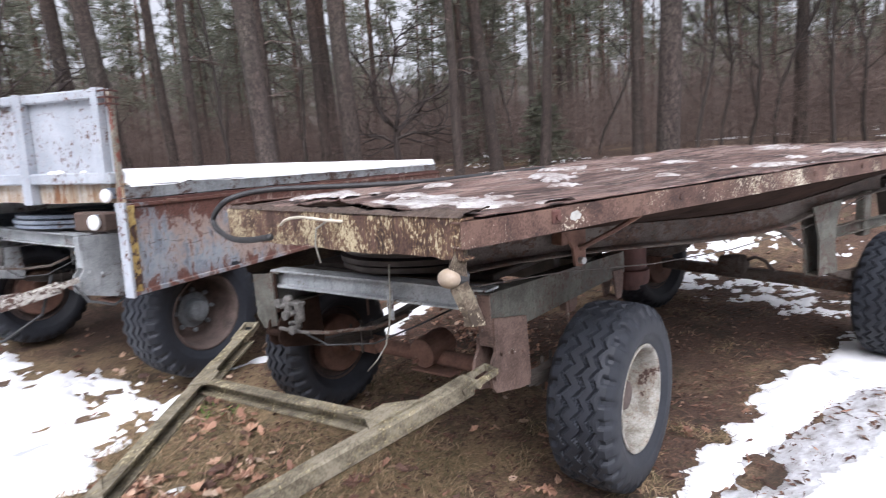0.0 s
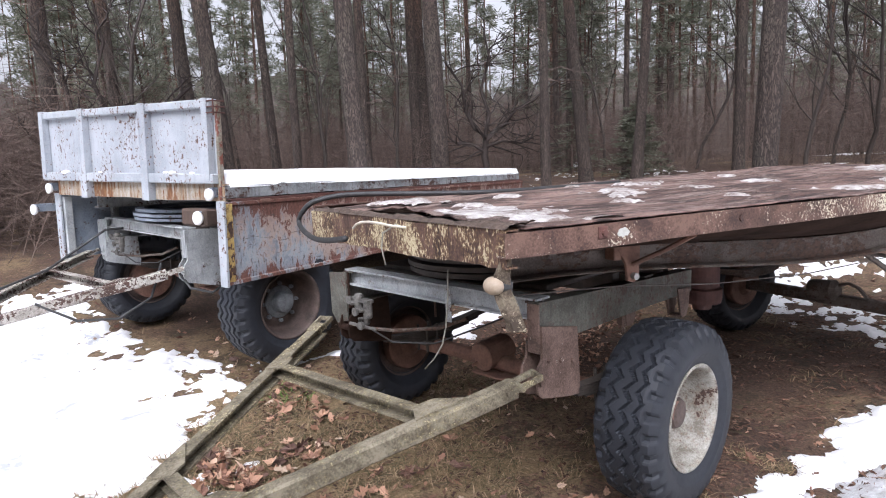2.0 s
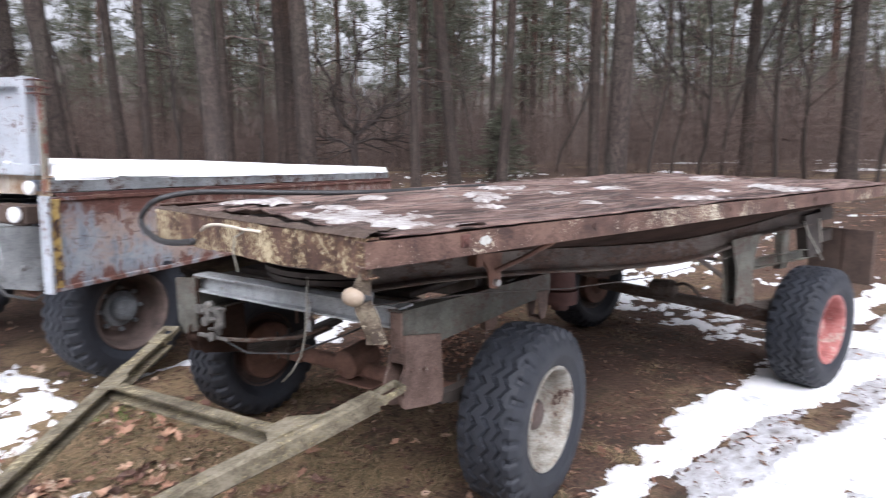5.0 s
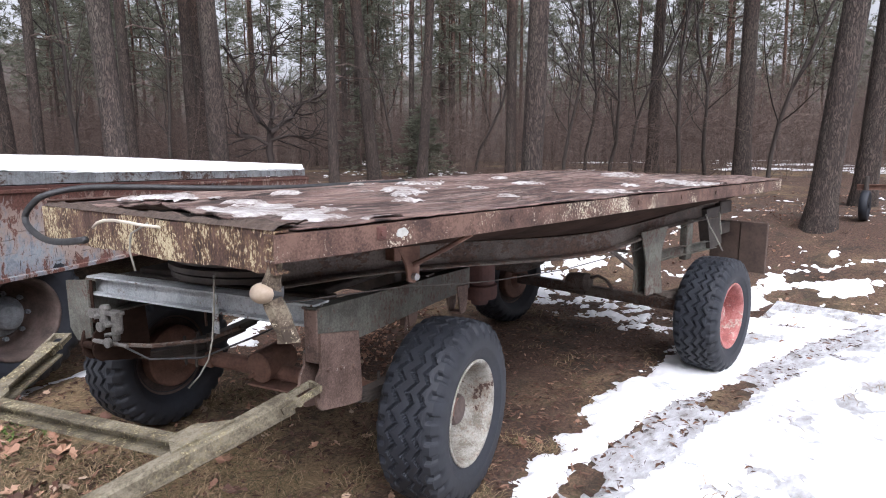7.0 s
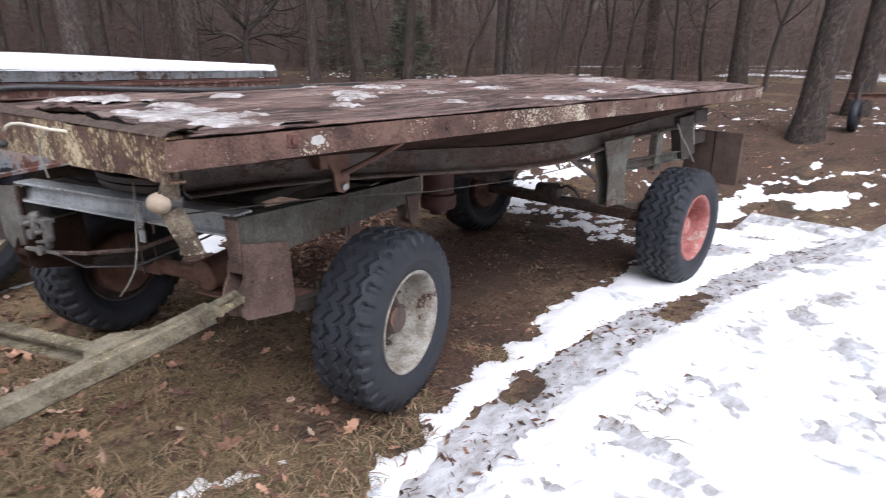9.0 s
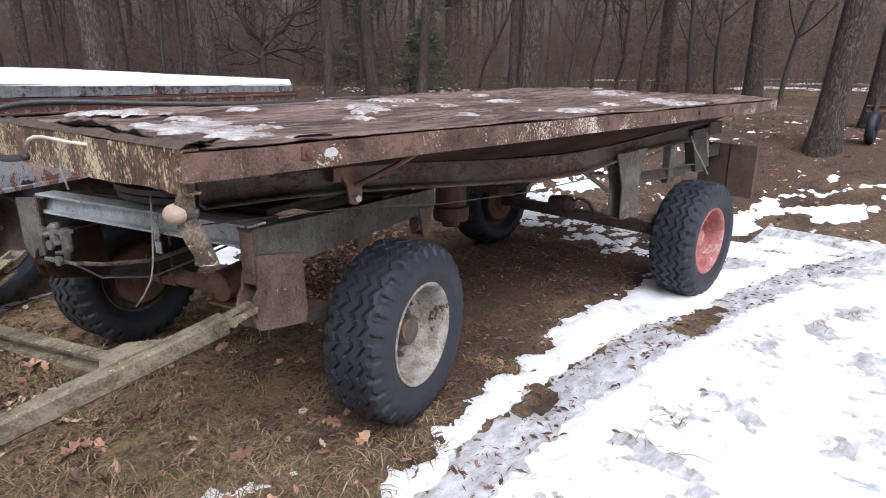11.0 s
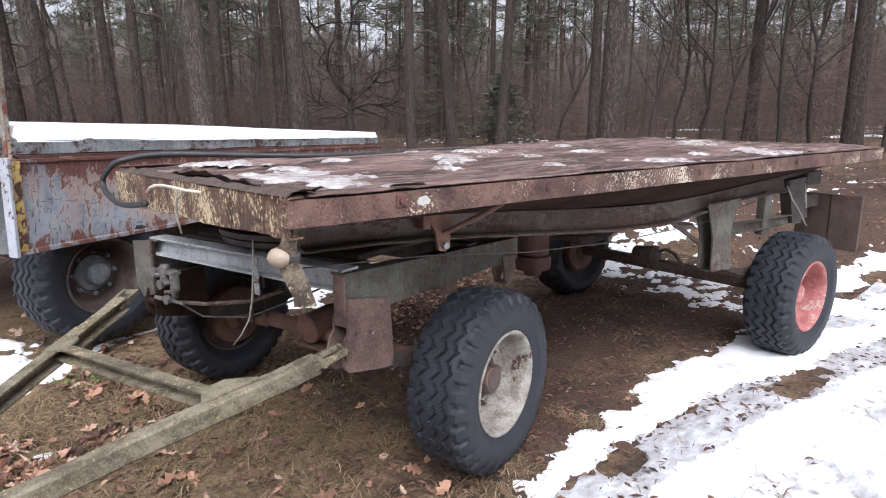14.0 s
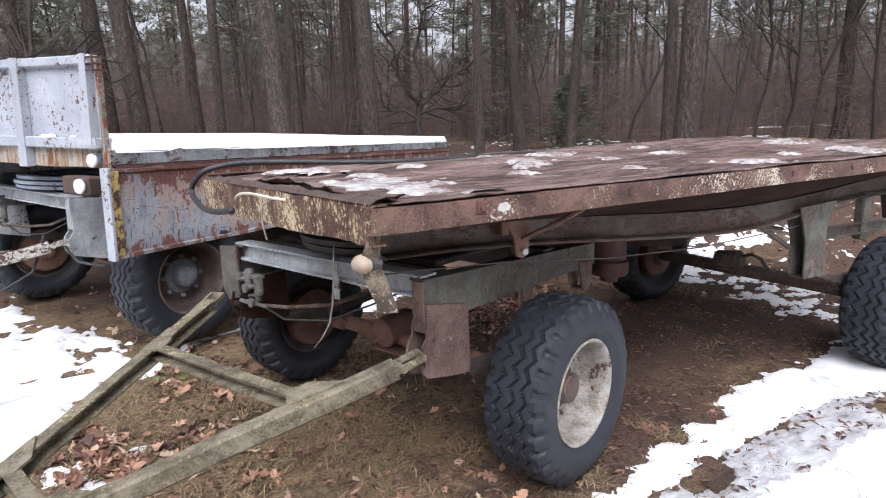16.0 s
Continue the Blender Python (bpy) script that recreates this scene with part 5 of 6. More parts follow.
            put("gusset_plate", bm, BAR)
    bm = bmesh.new()
    c = Vector((-2.29, -0.03, 0.43))
    tube(bm, [c + Vector((0.065 * math.cos(a), 0.065 * math.sin(a), 0)) for a in [k * math.pi / 8 for k in range(17)]], 0.02, 8)
    tube(bm, [(-2.24, -0.03, 0.435), (-2.1, -0.03, 0.458)], 0.03, 8)
    put("towing_eye", bm, M_RUST)
    return B


def belly(x):
    """Lower and upper edge of the fish-bellied chassis beam."""
    lo = 1.232 - 0.148 * smooth01((x - 0.2) / 2.3) + 0.078 * smooth01((x - 2.55) / 0.9)
    return lo, 1.335 - 0.112 * smooth01((x - 0.2) / 2.3) + 0.078 * smooth01((x - 2.5) / 2.0)


def undercarriage(root, look_, rims, spin, end):
    """Chassis beams, cross members, rear axle and pedestals."""
    F = look_["chassis"]
    for y in (0.30, WID - 0.30):
        bm = bmesh.new()
        st, s = [], (-1 if y < 1 else 1)
        for k in range(15):
            x = 0.16 + (end - 0.16) * k / 14
            lo, hi = belly(x)
            st.append(lambda p, q, x=x, lo=lo, hi=hi: Vector((x, y + s * p + 0.004 * noise.noise((x * 2, y, 0)), lo + (hi - lo) * q)))
        section(bm, [(-0.012, 0), (0.040, 0), (0.046, 0.05), (0.040, 0.11), (0, 0.16), (0, 0.90), (0.028, 0.92), (0.028, 1), (-0.012, 1)], st)
        part("chassis_beam", bm, F, root, "dark fish-bellied chassis beam")
    for k, x in enumerate((0.34, 0.92, 1.50, 2.08, 2.66, 3.24, 3.82, 4.26)):
        bm = bmesh.new()
        beam(bm, channel(0.08, 0.05, 0.007), (x, 0.31, 1.375), (x, WID - 0.31, 1.375))
        part("cross_member", bm, M_DARK, root)
    ax = 3.88
    for y in (0.30, WID - 0.30):
        s = -1 if y < 1 else 1
        for x0, w0, z0, z1 in ((2.93, 0.42, 1.17, 0.69),):
            bm = bmesh.new()
            for o in (-0.045, 0.045):
                plate(bm, [(x0, z0), (x0 + w0, z0 + 0.01), (x0 + w0 * 0.80, z0 - 0.14), (x0 + w0 * 0.77, z0 - 0.26), (x0 + w0 * 0.88, z1), (x0 + w0 * 0.24, z1 + 0.03), (x0 + w0 * 0.22, z0 - 0.22)], 0.010, Matrix.Translation((0, y + o, 0)))
            box(bm, (x0 + w0 * 0.28, y - 0.045, z1 + 0.012), (x0 + w0 * 0.85, y + 0.045, z1 + 0.024), 0.002)
            part("rear_pedestal", bm, look_["ped_rear"], root, "grey rusty spring pedestal")
        bm = bmesh.new()
        springs(bm, 3.14, 4.40, y, 0.72, ax, 0.62)
        part("leaf_spring", bm, M_CHASSIS, root, "dark rusty leaf spring pack")
        bm = bmesh.new()
        beam(bm, channel(0.075, 0.04, 0.007), (3.27, y, 0.965), (4.40, y, 0.935))
        part("spring_guide", bm, look_["ped_rear"], root)
        bm = bmesh.new()
        box(bm, (3.76, y - 0.03, 0.87), (3.87, y + 0.03, 1.19), 0.006)
        part("guide_post", bm, look_["ped_rear"], root)
        bm = bmesh.new()
        plate(bm, [(4.10, 1.25), (4.40, 1.26), (4.50, 0.93), (4.24, 0.90)], 0.08, Matrix.Translation((0, y, 0)))
        part("rear_pedestal", bm, M_DARK, root, "dark tapered rear pedestal")
        bm = bmesh.new()
        tube(bm, [(2.62, y + 0.06, 1.11), (3.02, y + 0.05, 0.90)], 0.016, 6)
        tube(bm, [(2.50, y + 0.10, 1.10), (2.98, y + 0.08, 1.02)], 0.012, 6)
        part("stay_rod", bm, M_CHASSIS, root)
    bm = bmesh.new()
    box(bm, (ax - 0.045, 0.15, 0.42), (ax + 0.045, WID - 0.15, 0.51), 0.01)
    tube(bm, [(ax, 0.02, 0.465), (ax, WID - 0.02, 0.465)], 0.04, 12)
    tube(bm, [(ax - 0.05, 1.38, 0.52), (ax - 0.05, 1.36, 0.53), (ax - 0.05, 1.18, 0.55), (ax - 0.05, 1.15, 0.55)], [0.04, 0.085, 0.085, 0.05], 16)
    tube(bm, [(ax - 0.06, 0.92, 0.52), (ax - 0.06, 0.99, 0.60), (ax - 0.08, 1.06, 0.63), (ax - 0.08, 1.13, 0.60)], 0.014, 6)
    part("rear_axle", bm, M_CHASSIS, root, "dark square rear axle")
    wheel(root, (ax, 0.055, TYRE_R + 0.002), 0, rims[2], spin)
    wheel(root, (ax, WID - 0.02, TYRE_R + 0.002), 180, rims[3], 10)
    bm = bmesh.new()
    lathe(bm, [(0.001, 0.66), (0.06, 0.66), (0.065, 0.70), (0.118, 0.705), (0.125, 0.73), (0.125, 0.80), (0.108, 0.81), (0.108, 1.24), (0.001, 1.24)], 28)
    bmesh.ops.transform(bm, matrix=Matrix(((1, 0, 0, 2.22), (0, 0, 1, 1.10), (0, 1, 0, 0), (0, 0, 0, 1))), verts=bm.verts)
    part("tipping_cylinder", bm, M_REDRUST, root, "red-brown hydraulic tipping cylinder")


def deck_rails(root, look_, front_h, front_drop, LEN):
    bm = bmesh.new()
    beam(bm, channel(0.086, 0.055, 0.006), (LEN, 0, TOP - 0.050), (-0.006, 0, TOP - 0.050), n=40, wobble=0.010, seed=1)
    for k in range(7):
        x = 0.55 + 0.6 * k
        tube(bm, [(x, 0.0, TOP - 0.045), (x, -0.006, TOP - 0.045)], 0.017, 8)
    part("side_rail", bm, look_["rail"], root, look_["rail_word"])
    bm = bmesh.new()
    beam(bm, channel(0.102, 0.055, 0.006), (0.02 - 0.11 * (front_drop > 0), WID, TOP - 0.051), (LEN, WID, TOP - 0.051 + crown(LEN, WID, front_drop > 0)), n=30, wobble=0.012, seed=2)
    part("side_rail", bm, look_["rail"], root, look_["rail_word"])
    bm = bmesh.new()
    st = []
    for k in range(67):
        y = 0.012 + (WID - 0.012) * k / 66
        t = k / 66
        hi = TOP + 0.004 - front_drop * t + 0.010 * noise.noise((y * 2.2, 1, 0)) + (front_drop > 0) * 0.009 * noise.noise((y * 14, 4, 0))
        h = front_h + (0.05 * t + 0.008 * noise.noise((y * 11, 9, 3))) * (front_drop > 0)
        dx = 0.012 * noise.noise((y * 1.8, 7, 2)) - 0.115 * t if front_drop > 0 else 0
        st.append(lambda p, q, y=y, hi=hi, h=h, dx=dx: Vector((dx + p, y, hi - h * (1 - q))))
    section(bm, [(0, 0), (0.05, 0), (0.05, 0.05), (0.007, 0.05), (0.007, 0.95), (0.055, 0.95), (0.055, 1), (0, 1)], st)
    part("front_rail", bm, look_["front"], root, look_["front_word"])
    bm = bmesh.new()
    beam(bm, channel(0.102, 0.05, 0.006), (LEN, WID, TOP - 0.051 + crown(LEN, WID, front_drop > 0)), (LEN, 0, TOP - 0.051), n=12, wobble=0.006, seed=4)
    part("rear_rail", bm, look_["rail"], root)


def crown(x, y, on=1.0):
    """The flatbed's floor climbs towards its far back corner."""
    return 0.060 * on * (x / 5.16) * (y / WID)


def deck_sheet(root, x0, material, label, rough, LEN, lap):
    """The loading floor: sheets with buckles and lifted edges."""
    cuts = [x0, LEN * 0.34, LEN * 0.67, LEN - 0.004]
    for a, b in zip(cuts, cuts[1:]):
        nx, ny = 84, 104
        v, f = [], []
        for i in range(nx + 1):
            for j in range(ny + 1):
                x, y = a + 0.003 + (b - a - 0.006) * i / nx, -lap + (WID + 2 * lap) * j / ny
                z = TOP + 0.003 + rough * (0.016 * noise.noise((x * 1.1, y * 1.3, 0)) + 0.008 * noise.noise((x * 2.2, y * 7, 2)) + 0.004 * noise.noise((x * 9, y * 9, 4)))
                z += crown(x, y, rough == 1.0)
                z += rough * 0.009 * (1 - min(1.0, abs(noise.noise((x * 1.2, y * 3.6, 9))) * 7)) * smooth01((y - 0.08) / 0.15)
                z += rough * 0.032 * math.exp(-((y - 0.95) / 0.5) ** 2) * math.exp(-((x - x0) / 0.08) ** 2)
                z -= 0.035 * smooth01((y - 0.2) / 2) * math.exp(-((x / 0.6) ** 2)) * rough
                z -= rough * (z - crown(x, y, rough == 1.0) - TOP - 0.007 - 0.008 * noise.noise((x * 2.3, 8, 1)) - 0.004 * noise.noise((x * 11, 5, 1))) * math.exp(-(y / 0.05) ** 2)
                jit = rough * (0.012 * noise.noise((x * 9, j * 0.7, 5)) + 0.018 * noise.noise((3, j * 0.23, 7)) * (i == 0))
                if a == x0:
                    x -= rough * 0.11 * (y / WID) * (1 - i / nx)
                v.append((x + (jit if i in (0, nx) else 0), y + (jit if j in (0, ny) else 0), z))
        w = ny + 1
        for i in range(nx):
            for j in range(ny):
                f.append((i * w + j, (i + 1) * w + j, (i + 1) * w + j + 1, i * w + j + 1))
        ob = raw("deck_panel", v, f, material, True)
        so = ob.modifiers.new("thickness", "SOLIDIFY")
        so.thickness, so.offset = 0.006, -1
        ob.parent = root
        tagged(ob, label)


# flatbed's far pedestal is coloured darker than the near one to stand for shade
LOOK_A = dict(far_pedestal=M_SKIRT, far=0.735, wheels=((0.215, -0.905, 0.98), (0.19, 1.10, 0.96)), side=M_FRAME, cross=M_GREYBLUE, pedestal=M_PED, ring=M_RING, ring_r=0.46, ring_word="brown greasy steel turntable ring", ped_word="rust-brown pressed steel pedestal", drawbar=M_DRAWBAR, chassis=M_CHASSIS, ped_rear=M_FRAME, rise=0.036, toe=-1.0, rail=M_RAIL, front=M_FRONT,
              rail_word="rust-brown steel rail with pale paint flakes", front_word="bent rusty rail with peeling yellow paint")
LOOK_C = dict(far_pedestal=M_GREYBLUE, far=0.90, wheels=((0.165, -0.95, 1.11), (-0.05, 1.12, 1.03)), side=M_GREYBLUE, cross=M_GREYBLUE, pedestal=M_GREYBLUE, ring=M_FARBOARD, ring_r=0.54, ring_word="grey-blue steel turntable ring", ped_word="grey-blue pressed steel pedestal", drawbar=M_PALEBAR, chassis=M_GREYBLUE, ped_rear=M_GREYBLUE, rail=M_BLUE_RAIL, front=M_BLUE_FRONT, rise=0.03, toe=0.0,
              rail_word="grey-blue rail with rust stains", front_word="pale rail streaked with rust")

flatbed = tagged(new("flatbed_trailer"), "rusty brown flatbed farm trailer on four truck tyres", "trailer")
FRONT = carriage(flatbed, (0.59, 1.09), 18.0, LOOK_A, ("white", "rust"), 0)
LEN_A, LEN_C = 5.16, 5.20
undercarriage(flatbed, LOOK_A, ("", "", "red", "rust"), 35, 4.44)
deck_rails(flatbed, LOOK_A, 0.135, 0.035, LEN_A)
deck_sheet(flatbed, 0.075, M_DECK, "rust-brown buckled steel floor panel", 1.0, LEN_A, -0.004)
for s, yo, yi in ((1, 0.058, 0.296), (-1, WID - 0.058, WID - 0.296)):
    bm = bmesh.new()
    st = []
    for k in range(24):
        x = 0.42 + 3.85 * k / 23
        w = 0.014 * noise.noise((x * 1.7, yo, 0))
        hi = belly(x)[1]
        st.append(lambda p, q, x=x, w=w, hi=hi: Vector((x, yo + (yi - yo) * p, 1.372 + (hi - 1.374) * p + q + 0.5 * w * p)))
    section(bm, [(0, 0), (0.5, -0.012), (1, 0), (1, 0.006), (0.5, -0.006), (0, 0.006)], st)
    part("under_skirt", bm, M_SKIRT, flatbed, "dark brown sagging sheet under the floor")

# dirt, needles and rotten edge lying along the front of the floor
gx_, gy_ = np.arange(-0.004, 0.13, 0.009), np.arange(0.004, 2.15, 0.010)


def crust_depth(x, y):
    heap = np.exp(-((y - 0.05) / 0.16) ** 2) + 0.6 * np.exp(-((y - 1.9) / 0.3) ** 2)
    return 0.020 * sm((x + 0.004) / 0.02) * (fbm(x, y, 16, 4, 91) + 0.55 * fbm(x, y, 4.5, 3, 95) + 0.42 + 0.5 * heap - 14 * np.clip(x - 0.045 - 0.05 * heap, 0, 1))


def crust_height(x, y):
    return TOP + 0.006 - 0.035 * y / WID + np.minimum(0.03, crust_depth(x, y))


crust = sheet("dirt_crust", gx_, gy_, crust_height, M_CRUST, lambda x, y: crust_depth(x, y) > 0.0, True)
crust.parent = flatbed
for q in crust.data.vertices:
    q.co.x -= 0.115 * q.co.y / WID
tagged(crust, "dark crust of dirt and needles", kind="stuff")

# small fittings of the flatbed
bm = bmesh.new()
rows = []
across = Vector((0.80, -0.60, 0))
deep = Vector((0.60, 0.80, 0))
for k in range(11):
    t = k / 10
    c = Vector((0.016 + 0.030 * t, 0.03 - 0.004 * t, 1.40 - 0.285 * t))
    c = c - across * (0.032 * smooth01(t / 0.4) * (1 - smooth01((t - 0.45) / 0.55)))
    w = 0.017 + 0.016 * smooth01(t * 2.0)
    ring = []
    for o, q in ((-1, 0), (-0.3, -0.008), (0.4, -0.004), (1, 0), (1, 0.016), (0, 0.020), (-1, 0.016)):
        e = 0.006 * noise.noise((c.z * 30, o * 2, q * 30))
        ring.append(bm.verts.new(c + across * (o * w + e) + deep * (q + 0.6 * e)))
    rows.append(ring)
for a, b in zip(rows, rows[1:]):
    for j in range(7):
        bm.faces.new((a[j], a[(j + 1) % 7], b[(j + 1) % 7], b[j]))
bm.faces.new(rows[0])
bm.faces.new(rows[-1][::-1])
part("lamp_bracket", bm, M_LICHEN, flatbed, "flared bracket crusted with pale lichen")
bm = bmesh.new()
bmesh.ops.create_uvsphere(bm, u_segments=20, v_segments=14, radius=1)
bmesh.ops.transform(bm, matrix=pose(-0.012, 0.072, 1.278, 0, 0, 8) @ Matrix.Diagonal((0.037, 0.042, 0.033, 1)), verts=bm.verts)
lamp = part("marker_lamp", bm, M_LAMP, flatbed, "egg-shaped dusty beige marker lamp", True)
bm = bmesh.new()
tube(bm, [(0.015, 0.062, 1.276), (0.045, 0.044, 1.272)], [0.030, 0.022], 12)
part("lamp_socket", bm, M_HOSE, lamp)

bm = bmesh.new()
plate(bm, [(0.665, 1.34), (0.80, 1.34), (0.80, 1.27), (0.795, 1.19), (0.77, 1.165), (0.735, 1.175), (0.725, 1.25)], 0.014, Matrix.Translation((0, 0.225, 0)))
box(bm, (0.66, 0.22, 1.27), (0.70, 0.28, 1.34), 0.004)
tube(bm, [(0.76, 0.215, 1.245), (0.85, 0.12, 1.31), (0.93, 0.04, 1.375)], 0.011, 6)
part("hinge_bracket", bm, M_RUST, flatbed, "rusty hinge ear under the rail")
bm = bmesh.new()
tube(bm, [(0.762, 0.225, 1.195), (0.762, 0.195, 1.195)], 0.015, 10)
part("pin", bm, M_STEEL, flatbed, "bright worn pin")

bm = bmesh.new()
box(bm, (0.385, -0.012, 1.408), (0.425, 0.002, 1.456), 0.004)
tube(bm, [(0.405, -0.010, 1.432), (0.405, -0.022, 1.432)], 0.012, 8)
part("nut_plate", bm, M_REDRUST, flatbed, "red-brown nut on a square plate")
bm = bmesh.new()
rp = random.Random(9)
edge = [(0.505 + 0.036 * math.cos(a) * rp.uniform(0.6, 1.1), 1.424 + 0.020 * math.sin(a) * rp.uniform(0.6, 1.2)) for a in [k * math.pi / 9 for k in range(18)]]
plate(bm, edge, 0.002, Matrix.Translation((0, -0.0035, 0)))
part("paint_patch", bm, M_PALEPAINT, flatbed, "last patch of pale grey paint on the rail")
bm = bmesh.new()
for k, (y0, y1) in enumerate(((-0.035, 0.19), (0.193, 0.45))):
    box(bm, (4.74 + 0.012 * k, y0, 0.655 + 0.01 * k), (4.77 + 0.012 * k, y1, 1.105), 0.006)
part("mud_flap", bm, M_TIN, flatbed, "stiff brown mud flap behind the rear wheel")
bm = bmesh.new()
box(bm, (4.42, 0.28, 1.00), (4.745, 0.33, 1.10), 0.004)
part("flap_arm", bm, M_DARK, flatbed)
bm = bmesh.new()
box(bm, (4.40, 0.25, 1.19), (4.66, 0.34, 1.30), 0.008)
part("beam_end", bm, M_DARK, flatbed)

for pts, r, m, word in (
    ([(-0.12, 1.45, 1.325), (-0.14, 1.75, 1.288), (-0.15, 2.05, 1.275), (-0.165, 2.28, 1.315), (-0.165, 2.36, 1.37), (-0.145, 2.30, 1.435), (-0.08, 2.24, 1.495), (0.10, 2.22, 1.525), (0.35, 2.14, 1.522), (0.70, 1.98, 1.507), (1.10, 1.84, 1.497), (1.6, 1.84, 1.497), (2.28, 1.95, 1.495)],
     0.017, M_HOSE, "thick black hose lying across the floor"),
):
    bm = bmesh.new()
    fine = []
    for k in range(len(pts) - 1):
        p0, p1, p2, p3 = (Vector(pts[max(0, min(len(pts) - 1, k + o))]) for o in (-1, 0, 1, 2))
        for s in range(6):
            t = s / 6
            fine.append(0.5 * ((2 * p1) + (p2 - p0) * t + (2 * p0 - 5 * p1 + 4 * p2 - p3) * t * t + (3 * p1 - p0 - 3 * p2 + p3) * t**3))
    fine.append(Vector(pts[-1]))
    tube(bm, fine, r, 10)
    ob = new("hose", mesh_from("hose", bm, m, True))
    tagged(ob, word, "hose")

for name, pts, r, m, word in (
    ("pale_cable_end", [(-0.160, 1.17, 1.408), (-0.156, 1.13, 1.428), (-0.148, 1.07, 1.442), (-0.135, 0.99, 1.448), (-0.118, 0.90, 1.446), (-0.09, 0.82, 1.438), (-0.04, 0.76, 1.430)], 0.007, M_CREAM, "bent cream cable end"),
    ("green_wire", [(-0.075, 0.80, 1.446), (-0.105, 0.90, 1.40), (-0.11, 0.915, 1.33), (-0.10, 0.90, 1.25)], 0.004, M_WIRE, "thin hanging wire"),
    ("hanging_wire", [tuple(FRONT @ Vector(p)) for p in ((-0.53, -0.19, 1.22), (-0.545, -0.195, 1.08), (-0.55, -0.18, 0.95), (-0.55, -0.15, 0.86), (-0.55, -0.09, 0.78), (-0.54, -0.01, 0.71))], 0.004, M_WIRE, "stiff pale wire hanging down"),
    ("sagging_wire", [(0.10, 0.20, 1.20), (0.7, 0.24, 1.155), (1.3, 0.25, 1.085), (2.0, 0.26, 1.045), (2.9, 0.27, 1.05), (3.5, 0.28, 1.12), (4.0, 0.2, 1.22)], 0.003, M_DARK, "thin sagging wire"),
    ("rope_end", [(3.98, 0.22, 1.22), (4.03, 0.20, 1.12), (4.12, 0.18, 1.03), (4.24, 0.16, 0.90)], 0.006, M_WIRE, "frayed pale rope end"),
    ("rope_end", [(4.28, 0.22, 1.22), (4.29, 0.21, 1.12), (4.30, 0.20, 1.03)], 0.007, M_WIRE, "frayed pale rope end"),
):
    bm = bmesh.new()
    tube(bm, pts, r, 6)
    part(name, bm, m, flatbed, word, True)
bm = bmesh.new()
box(bm, (-0.490, -0.155, 0.955), (-0.482, -0.120, 1.125), 0.002)
for z in (0.975, 1.01):
    tube(bm, [(-0.494, -0.137, z), (-0.490, -0.137, z)], 0.009, 8)
bmesh.ops.transform(bm, matrix=FRONT, verts=bm.verts)
part("hanging_strap", bm, M_GREYBLUE, flatbed, "drilled steel strap hanging from the frame")

# ---------------------------------------------------------------- the drop-side trailer
CPOSE = Matrix.Translation((-0.617, 2.818, 0.156)) @ Matrix.Rotation(radians(33.4), 4, "Z") @ Matrix.Rotation(radians(1.05), 4, "Y") @ Matrix.Rotation(radians(2.1), 4, "X")
dropside = tagged(new("dropside_trailer"), "pale blue rusty farm trailer with lowered sides", "trailer")
dropside.matrix_world = CPOSE
C_FRONT = carriage(dropside, (0.62, 1.10), -10.0, LOOK_C, ("rust", "rust"), 0)
for pts in (((-0.60, -0.50, 0.86), (-0.72, -0.56, 0.62), (-0.95, -0.54, 0.50), (-1.20, -0.46, 0.52), (-1.42, -0.37, 0.67)), ((-0.50, 0.42, 1.06), (-0.62, 0.50, 1.05), (-0.80, 0.52, 0.93), (-1.10, 0.44, 0.77), (-1.45, 0.36, 0.68), (-1.85, 0.24, 0.60)), ((-0.52, -0.62, 0.78), (-0.50, -0.74, 0.68), (-0.38, -0.84, 0.64), (-0.26, -0.84, 0.70), (-0.22, -0.78, 0.80))):
    bm = bmesh.new()
    tube(bm, [C_FRONT @ Vector(p) for p in pts], 0.010, 8)
    part("loose_cable", bm, M_HOSE, dropside, "thin dark cable draped over the drawbar", True)
undercarriage(dropside, LOOK_C, ("", "", "rust", "rust"), 10, 4.36)
deck_rails(dropside, LOOK_C, 0.125, 0.0, LEN_C)
deck_sheet(dropside, 0.03, M_BLUE_RAIL, "painted steel floor under snow", 0.3, LEN_C, -0.012)


